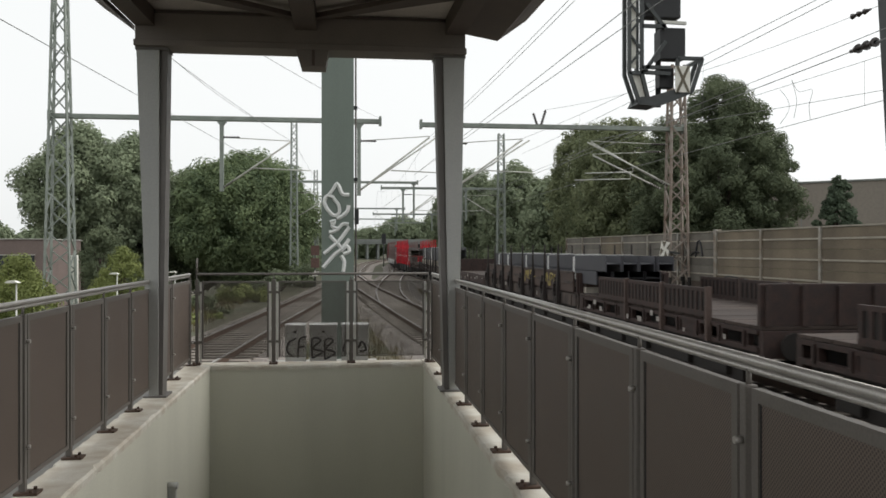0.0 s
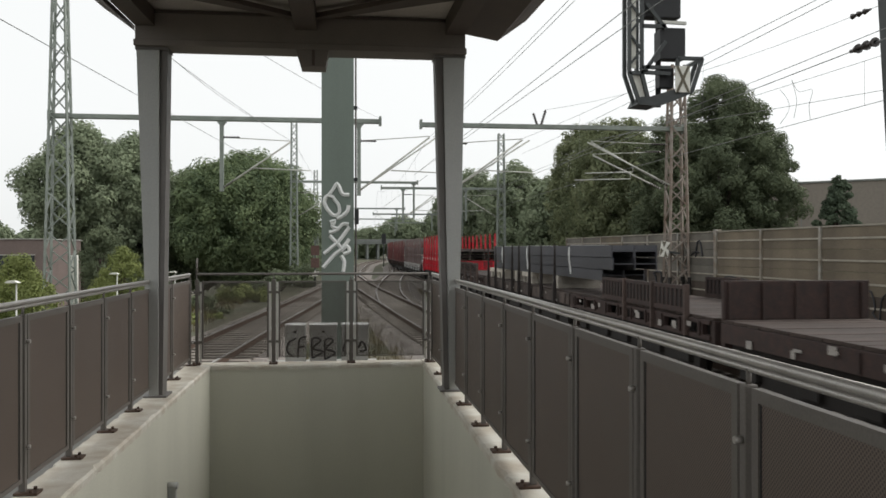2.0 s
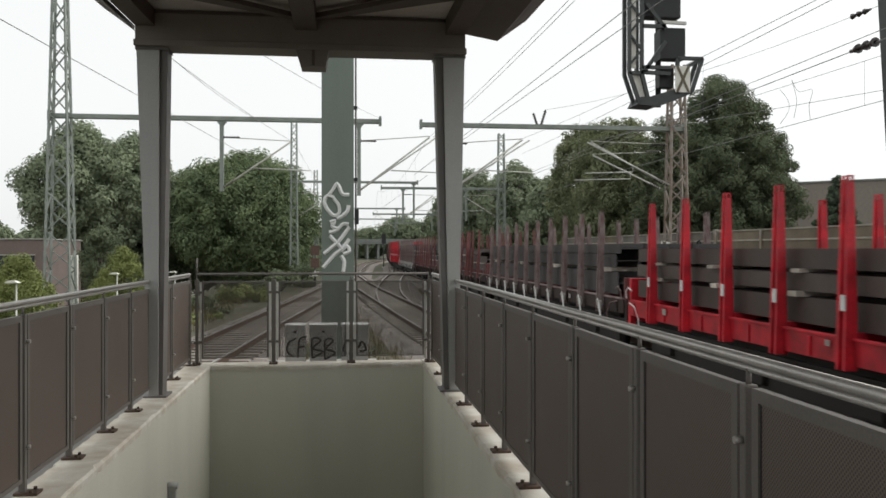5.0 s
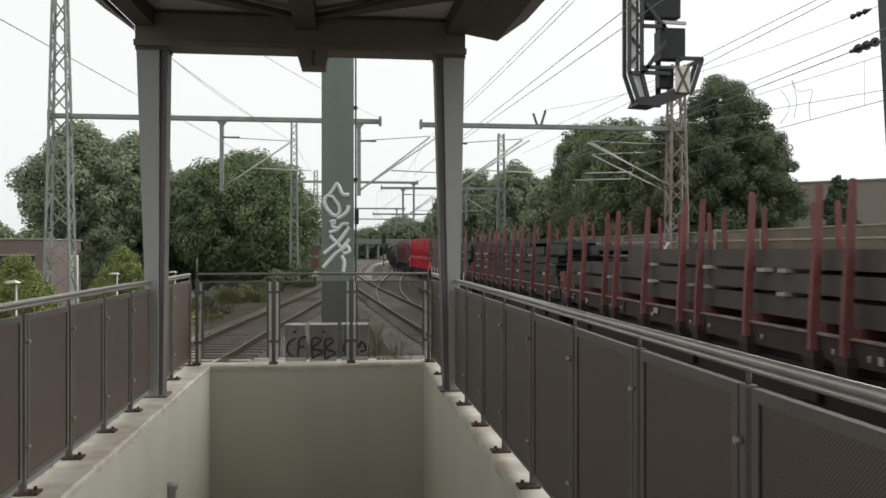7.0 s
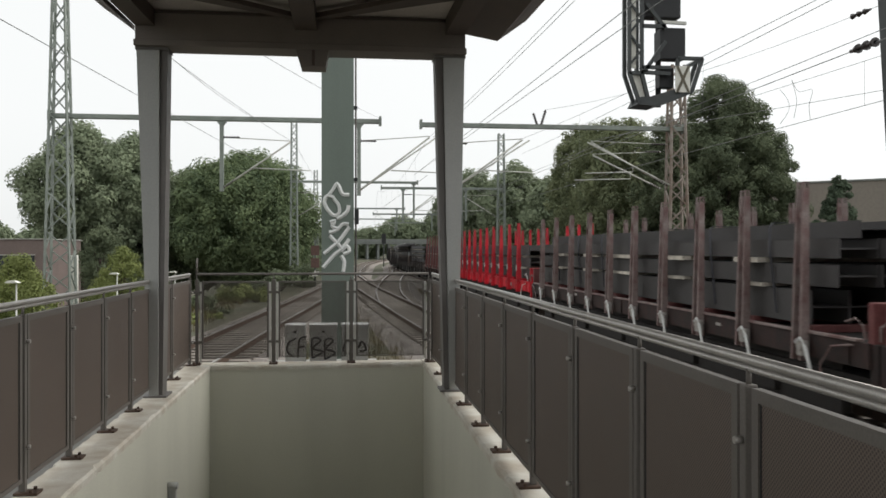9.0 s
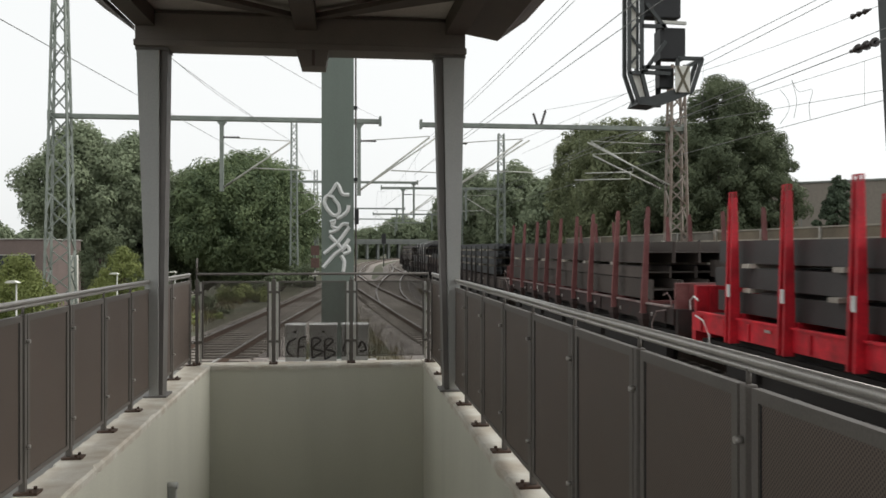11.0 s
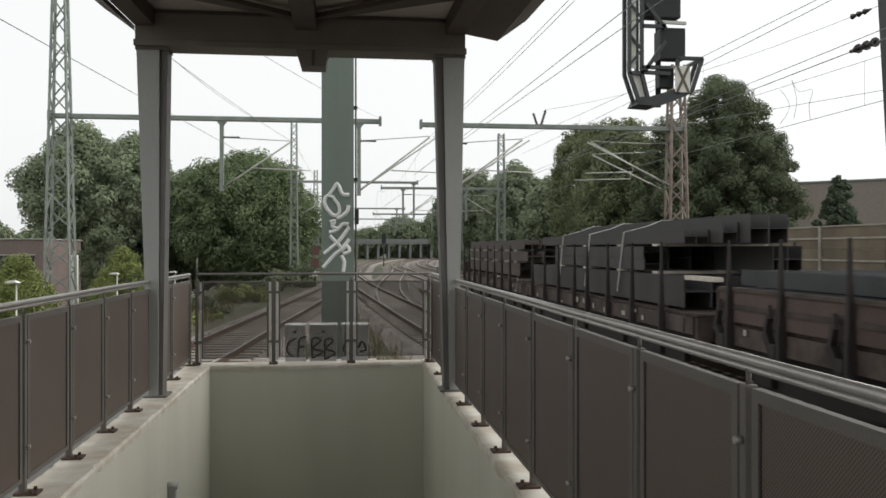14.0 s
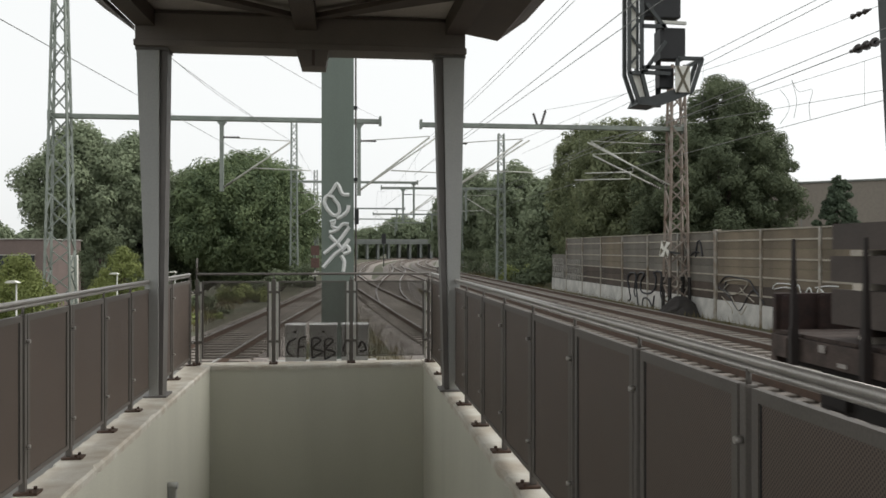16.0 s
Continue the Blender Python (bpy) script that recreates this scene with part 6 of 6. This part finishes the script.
def double_stake(spread, wide):
    """Two tall channels side by side, closer at the head, each with a small loop on top."""
    bm = B()
    for s in (-1, 1):
        c = [s * spread, s * spread * 0.95, s * spread * 0.72]
        tapered_post(bm, [(1.02, -0.10, wide, c[0] - 0.026, c[0] + 0.026), (1.75, -0.08, wide, c[1] - 0.026, c[1] + 0.026), (3.40, -0.035, 0.05, c[2] - 0.022, c[2] + 0.022)])
        box(bm, -0.03, c[2] - 0.018, 3.40, -0.012, c[2] + 0.018, 3.48)
        box(bm, 0.028, c[2] - 0.018, 3.40, 0.045, c[2] + 0.018, 3.48)
        box(bm, -0.03, c[2] - 0.018, 3.48, 0.045, c[2] + 0.018, 3.495)
    for z in (1.12, 1.55, 2.3, 3.0):
        box(bm, -0.02, -spread * 0.9, z, 0.03, spread * 0.9, z + 0.07)
    return bm


def single_stake():
    """A tall stake whose outer face leans inwards, on a foot bracket."""
    bm = tapered_post(B(), [(1.10, -0.085, 0.055, -0.045, 0.045), (1.6, -0.075, 0.06, -0.042, 0.042), (3.38, 0.035, 0.115, -0.032, 0.032), (3.46, 0.05, 0.105, -0.026, 0.026)])
    return bm


STAKE_KINDS = {"bright": meshed("stake", double_stake(0.075, 0.08), M["red"]), "worn": meshed("stake", double_stake(0.105, 0.03), M["stake_grey"]),
               "single": meshed("stake", single_stake(), M["red_old"])}
WAGON_TEXT = {"bright": "bright red bogie wagon with tall double steel stakes", "worn": "worn grey-red bogie wagon with tall double stakes and tensioning levers",
              "single": "faded red bogie wagon with tall single leaning stakes"}
FOOT = meshed("stake_bracket", tapered_post(B(), [(0.72, 0.0, 0.05, -0.06, 0.06), (1.08, -0.10, 0.05, -0.15, 0.15), (1.20, -0.098, 0.05, -0.15, 0.15)]), M["sill_shade"])
TAG = meshed("white_tag", box(B(), -0.115, -0.045, 1.78, -0.095, 0.045, 1.98), M["strap"])


def red_wagon(u0, u1, stakes, kind, seed, bed):
    """A long bogie wagon from u0 to u1 up the line with stakes at the given places."""
    L = u1 - u0
    mid = u0 + L / 2
    mt = M["red"] if kind == "bright" else M["red_old"]
    sill = mt if kind == "bright" else M["sill_shade"]
    w = thing("bogie_stake_wagon", WAGON_TEXT[kind], "railway wagon", "wagons of the freight train", (NEAR, mid, 0))
    underframe(w, L, sill, (-L / 2 + 2.0, -L / 2 + 3.8, L / 2 - 3.8, L / 2 - 2.0), 1.08, 1.40, deck=False)
    plates(w, L, seed, (1.16, 1.32), n=4)
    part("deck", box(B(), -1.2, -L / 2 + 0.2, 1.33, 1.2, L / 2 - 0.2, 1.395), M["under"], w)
    for s in (-1, 1):
        part("deck_edge", box(B(), s * 1.32 - 0.05, -L / 2 + 0.3, 1.40, s * 1.32 + 0.05, L / 2 - 0.3, 1.435, 0.006), mt if kind == "bright" else M["stake_grey"], w, "pale edge strip along the deck")
    rm = meshed("bolster", box(B(), -1.26, -0.09, 1.397, 1.26, 0.09, bed, 0.008), mt)
    for u in stakes:
        y = u - mid
        piece("bolster", rm, w, (0, y, 0))
        for s in (-1, 1):
            st = piece("stake", STAKE_KINDS[kind], w, (s * 1.37, y, 0), math.pi if s > 0 else 0.0)
            if kind == "single":
                piece("stake_bracket", FOOT, st)
            if kind == "bright":
                piece("white_tag", TAG, st, (0, -0.075, 0))
        if kind == "worn":
            bm = B()
            rod(bm, (-1.40, y - 0.16, 1.24), (-1.52, y - 0.16, 1.24), 0.07, n=10)
            box(bm, -1.50, y - 0.24, 1.10, -1.42, y - 0.08, 1.22)
            part("tensioner", bm, M["label"], w, "lashing tensioner")
            part("lever", tube(B(), [(-1.50, y - 0.06, 1.27), (-1.53, y - 0.22, 1.34), (-1.54, y - 0.36, 1.24), (-1.55, y - 0.47, 1.04), (-1.55, y - 0.55, 0.80)], 0.024, 6), M["strap"], w, "pale hanging lever")
        elif kind == "single":
            part("lashing_eye", rod(B(), (-1.40, y - 0.5, 1.26), (-1.40, y - 0.5, 1.18), 0.02, n=6), M["label"], w)
    for sy in (-1, 1):
        e = part("end_frame", box(B(), -1.3, sy * (L / 2 - 0.12) - 0.06, 1.32, 1.3, sy * (L / 2 - 0.12) + 0.06, 1.90, 0.02), mt, w, "red steel end board")
        rib = meshed("end_rib", box(B(), -0.05, sy * (L / 2 - 0.12) - 0.085, 1.36, 0.05, sy * (L / 2 - 0.12) - 0.061, 1.86), mt)
        for x in (-1.0, -0.35, 0.35, 1.0):
            piece("end_rib", rib, e, (x, 0, 0))
        pts = [(-1.38, sy * (L / 2 - 0.10), 1.45), (-1.40, sy * (L / 2 - 0.12), 1.62), (-1.40, sy * (L / 2 - 0.28), 1.70), (-1.40, sy * (L / 2 - 0.48), 1.64)]
        grip = M["strap"] if kind == "bright" else M["stake_grey"]
        part("hand_grip", tube(B(), pts, 0.016, 6), grip, e, "bent steel hand grip")
        step = [(-1.40, sy * (L / 2 - 0.35), 1.36), (-1.43, sy * (L / 2 - 0.75), 1.30), (-1.43, sy * (L / 2 - 1.0), 1.05), (-1.43, sy * (L / 2 - 1.0), 0.85)]
        part("step_rail", tube(B(), step, 0.016, 6), grip, e, "bent steel step rail")
    TRAIN.append((w, mid))
    return mid


def build_train():
    low_wagon(0.0, 11.3, (1.5, 9.85), True, False, "short oxide-brown flat wagon with slatted sides", 1)
    low_wagon(12.3, 10.0, (14.1, 20.5), True, False, "short oxide-brown flat wagon with slatted sides and an end wall", 2)
    w = stake_wagon(22.5, 14.0, True, "grey-brown stake wagon with drop sides and sprayed lettering", 3)
    g = [[(0, .1), (.08, .9), (.16, .4), (.2, .95), (.27, .1)], [(.33, .1), (.34, .9), (.45, .8), (.36, .5)], [(.5, .1), (.52, .9)], [(.5, .5), (.62, .55)]]
    tag_strokes(g, lambda u, v: (-1.368, -0.6 - 2.6 * u, 1.40 + 0.46 * v), 0.05, M["graffiti_yellow"], "sprayed_letters", w, "faded yellow sprayed shapes")
    tag_strokes(g, lambda u, v: (-1.368, -3.2 - 3.0 * u, 1.38 + 0.46 * v), 0.06, M["graffiti_yellow"], "sprayed_letters", w, "faded yellow sprayed shapes")
    beam_load(29.5, [(1.62, 1.98, -8.2, 6.3), (1.99, 2.38, -9.1, 6.2)], "steel_blue", "dark grey-blue rolled beams lying in a stake wagon", 4, 4, 1.75, straps=(-6.2, -3.2, 0.0, 3.3, 5.2), shift=-0.3)
    low_wagon(37.0, 8.7, None, False, True, "short brown flat wagon with bare plank floor and end wall", 5)
    low_wagon(46.0, 9.1, (47.05, 52.2), False, False, "short oxide-brown flat wagon with slatted sides", 6)
    stake_wagon(55.17, 14.3, False, "dark stake wagon without sides carrying grey beams", 7, MID_PAIR, end_boards=False)
    cribs = []
    for y0 in (-1.8, 3.1, 4.8):
        cribs.append((-1.22, 0.1, 1.59, 1.745, y0, y0 + 1.45, 0))
        cribs += [(-1.18, 0.1, 1.36, 1.588, y0 + e, y0 + e + 0.22, 0) for e in (0.05, 0.62, 1.18)]
    beam_load(62.4, [(1.75, 2.03, -9.6, 5.6), (2.04, 2.34, -10.4, 5.7), (2.35, 2.66, -10.3, 5.7)], "steel_blue", "slate-grey wide-flange beams on pale timber cribs", 8, 2, 1.2, straps=(-6.6, -1.0, 3.6), blocks=(), shift=-0.58,
              extra=cribs + [(-1.2, 0.1, 1.36, 1.745, -5.4, -5.1, 0), (-1.2, 0.1, 1.36, 1.745, 0.7, 1.0, 0)])
    low_wagon(69.8, 9.4, (71.4, 77.1), False, False, "short oxide-brown flat wagon with slatted and plain sides", 9, (77.15, 78.95))
    even = [1.65 + 1.69 * k for k in range(10)]
    reds = [(79.9, 98.4, [79.9 + e for e in even], "bright", "steel_brown", [(1.50, 1.88, -9.1, 8.9), (1.96, 2.22, -9.5, 9.0), (2.28, 2.57, -9.55, 8.8)], 3, {}),
            (98.55, 117.0, [98.55 + e for e in even], "worn", "steel_dark", [(1.47, 2.0, -8.3, 8.6), (2.11, 2.44, -8.2, 8.7), (2.45, 2.69, -8.6, 8.5)], 4, {}),
            (117.3, 136.1, [119.05, 120.95, 122.0, 122.75, 124.63, 126.47, 127.26, 129.18, 131.1, 131.9, 133.76, 135.15], "single", "steel_brown", [(1.55, 1.86, -8.8, 9.0), (1.92, 2.21, -9.0, 9.0), (2.27, 2.56, -7.4, 4.0)], 4, {}),
            (136.2, 153.4, [137.7, 139.68, 141.6, 143.1, 144.9, 146.7, 148.2, 150.15, 152.07], "single", "steel_grey", [(1.46, 1.73, -7.5, 8.2), (1.80, 2.07, -7.5, 8.2), (2.12, 2.31, -7.6, 8.3), (2.38, 2.64, -6.0, 8.1), (2.65, 2.89, -4.0, 8.0)], 3,
             {"extra": [(-1.16, -0.5, 2.38, 2.72, -8.4, -6.2, 1), (-0.4, 0.9, 2.38, 2.66, -9.3, -6.2, 2)]}),
            (153.5, 172.0, [153.4 + e for e in even], "worn", "steel_dark", [(1.5, 1.98, -7.6, 8.6), (2.04, 2.35, -8.2, 8.7), (2.43, 2.70, -8.4, 8.6)], 4,
             {"wood_half": 0.4, "blocks": (-0.4, -0.22, -0.04, 0.14, 0.32), "straps": (-6.5, -4.4, -2.3, -0.2, 1.9, 4.0, 6.2), "strap": "steel_blue", "strap_w": 0.035, "extra": [(-0.85, 0.95, 2.704, 2.95, -8.2, 8.4, 3)]}),
            (172.3, 190.9, [172.3 + e for e in even], "bright", "steel_dark", [(1.5, 1.85, -8.6, 8.5), (1.92, 2.25, -8.7, 8.6), (2.32, 2.7, -8.5, 8.5)], 3, {}),
            (191.6, 208.6, [193.2, 195.15, 197.1, 198.6, 200.3, 201.8, 203.3, 205.25, 207.2], "single", "steel_brown", [(1.47, 1.91, -7.0, 7.9), (1.925, 2.18, -6.4, 8.0), (2.25, 2.73, -6.5, 8.1)], 4,
             {"extra": [(0.2, 1.15, 1.47, 1.95, -8.4, -7.1, 2), (0.2, 1.15, 1.97, 2.32, -8.6, -6.6, 2)]})]
    for i, (u0, u1, stakes, kind, mt, layers, cols, more) in enumerate(reds):
        mid = red_wagon(u0, u1, stakes, kind, 20 + i, layers[0][0] - 0.002)
        opts = {"blocks": (-0.46, -0.32, -0.17, -0.02, 0.13, 0.28, 0.43)}
        opts.update(more)
        beam_load(mid, layers, mt, "dark rolled steel beams in layers between red stakes", 40 + i, cols, 2.4, layers[0][0] - 0.002, **opts)
    stake_wagon(209.0, 14.3, False, "dark stake wagon carrying bundles of grey beams", 61, MID_PAIR, end_boards=False)
    beam_load(215.9, [(1.46, 1.79, -4.45, 6.3), (1.88, 2.13, -4.4, 6.5), (2.22, 2.47, -4.85, 6.8), (2.56, 2.80, -4.95, 6.9)], "steel_grey", "bundled grey channel sections with timbers between", 62, 9, blocks=(-0.36, -0.16, 0.06, 0.26, 0.44), recess=0.7)
    stake_wagon(223.6, 14.3, True, "grey-brown stake wagon with dented drop sides", 63)
    beam_load(230.8, [(1.62, 1.95, -7.0, 6.3), (1.96, 2.22, -7.4, 6.4)], "steel_grey", "low load of grey beams in a stake wagon", 64, 5)
    stake_wagon(238.7, 14.3, False, "dark stake wagon carrying a high load of charcoal beams", 65, MID_PAIR, end_boards=False)
    blocks = [(-1.25, 1.2, z0, z1, y, y + 0.26, 0) for z0, z1 in ((2.042, 2.098), (2.622, 2.668)) for y in (-4.9, -2.6, 0.2, 2.7)]
    beam_load(245.7, [(1.42, 2.04, -6.0, 6.95)], "steel_dark", "charcoal beams stacked high under white lashing straps", 66, 4, straps=(-2.7, 0.0, 2.7), strap_w=0.035,
              strap_path=[(-1.21, 1.55, 0.45), (-1.21, 2.3, 0.2), (-1.20, 2.95, 0.0), (-0.62, 3.10, -0.02), (-0.28, 3.235, 0.0), (0.5, 3.235, 0.0), (1.19, 2.98, 0.0), (1.21, 1.6, 0.2)],
              extra=[(-1.18, -0.62, 2.10, 2.355, -4.0, 3.7, 1), (-1.18, -0.62, 2.36, 2.62, -3.9, 3.75, 1), (-0.60, 0.42, 2.10, 2.62, -3.9, 3.7, 2), (0.45, 0.77, 2.10, 2.62, -6.5, 3.9, 1), (0.79, 1.18, 2.10, 2.62, -6.3, 3.8, 1),
                     (-1.18, -0.64, 2.67, 2.94, -6.1, 5.4, 2), (-0.62, -0.30, 2.67, 3.08, -6.6, 4.2, 1), (-0.28, 0.50, 2.67, 3.22, -7.0, 4.0, 2), (0.52, 1.16, 2.67, 2.97, -5.2, 5.2, 2), (-1.16, -0.98, 1.97, 2.05, -7.4, -6.05, 0)] + blocks)
    stake_wagon(253.6, 14.4, False, "dark stake wagon at the end of the train", 67, end_boards="rear")
    beam_load(260.8, [(1.55, 2.03, -6.2, 5.8), (2.12, 2.47, -7.4, 5.9), (2.55, 2.9, -6.9, 5.8)], "steel_brown", "dark brown rolled beams stacked in layers with timbers", 68, 4, blocks=(-0.44, -0.3, -0.1, 0.1, 0.3, 0.45))


def motions():
    """The train runs towards the camera's side at a steady pace; each wagon follows the bend."""
    for ob, mid in TRAIN:
        rows = []
        for k in range(33):
            t = 0.5 * k
            x, y, turn = along(mid - SPEED * t)
            rows.append((t, pose(x, y, 0, 0, 0, math.degrees(turn))))
        walk(ob, rows)


build_ground()
build_stairwell()
build_railings()
build_canopy()
build_pole()
build_catenary()
build_signal()
build_barrier()
build_plants()
build_distance()
build_train()
build_tracks()
motions()
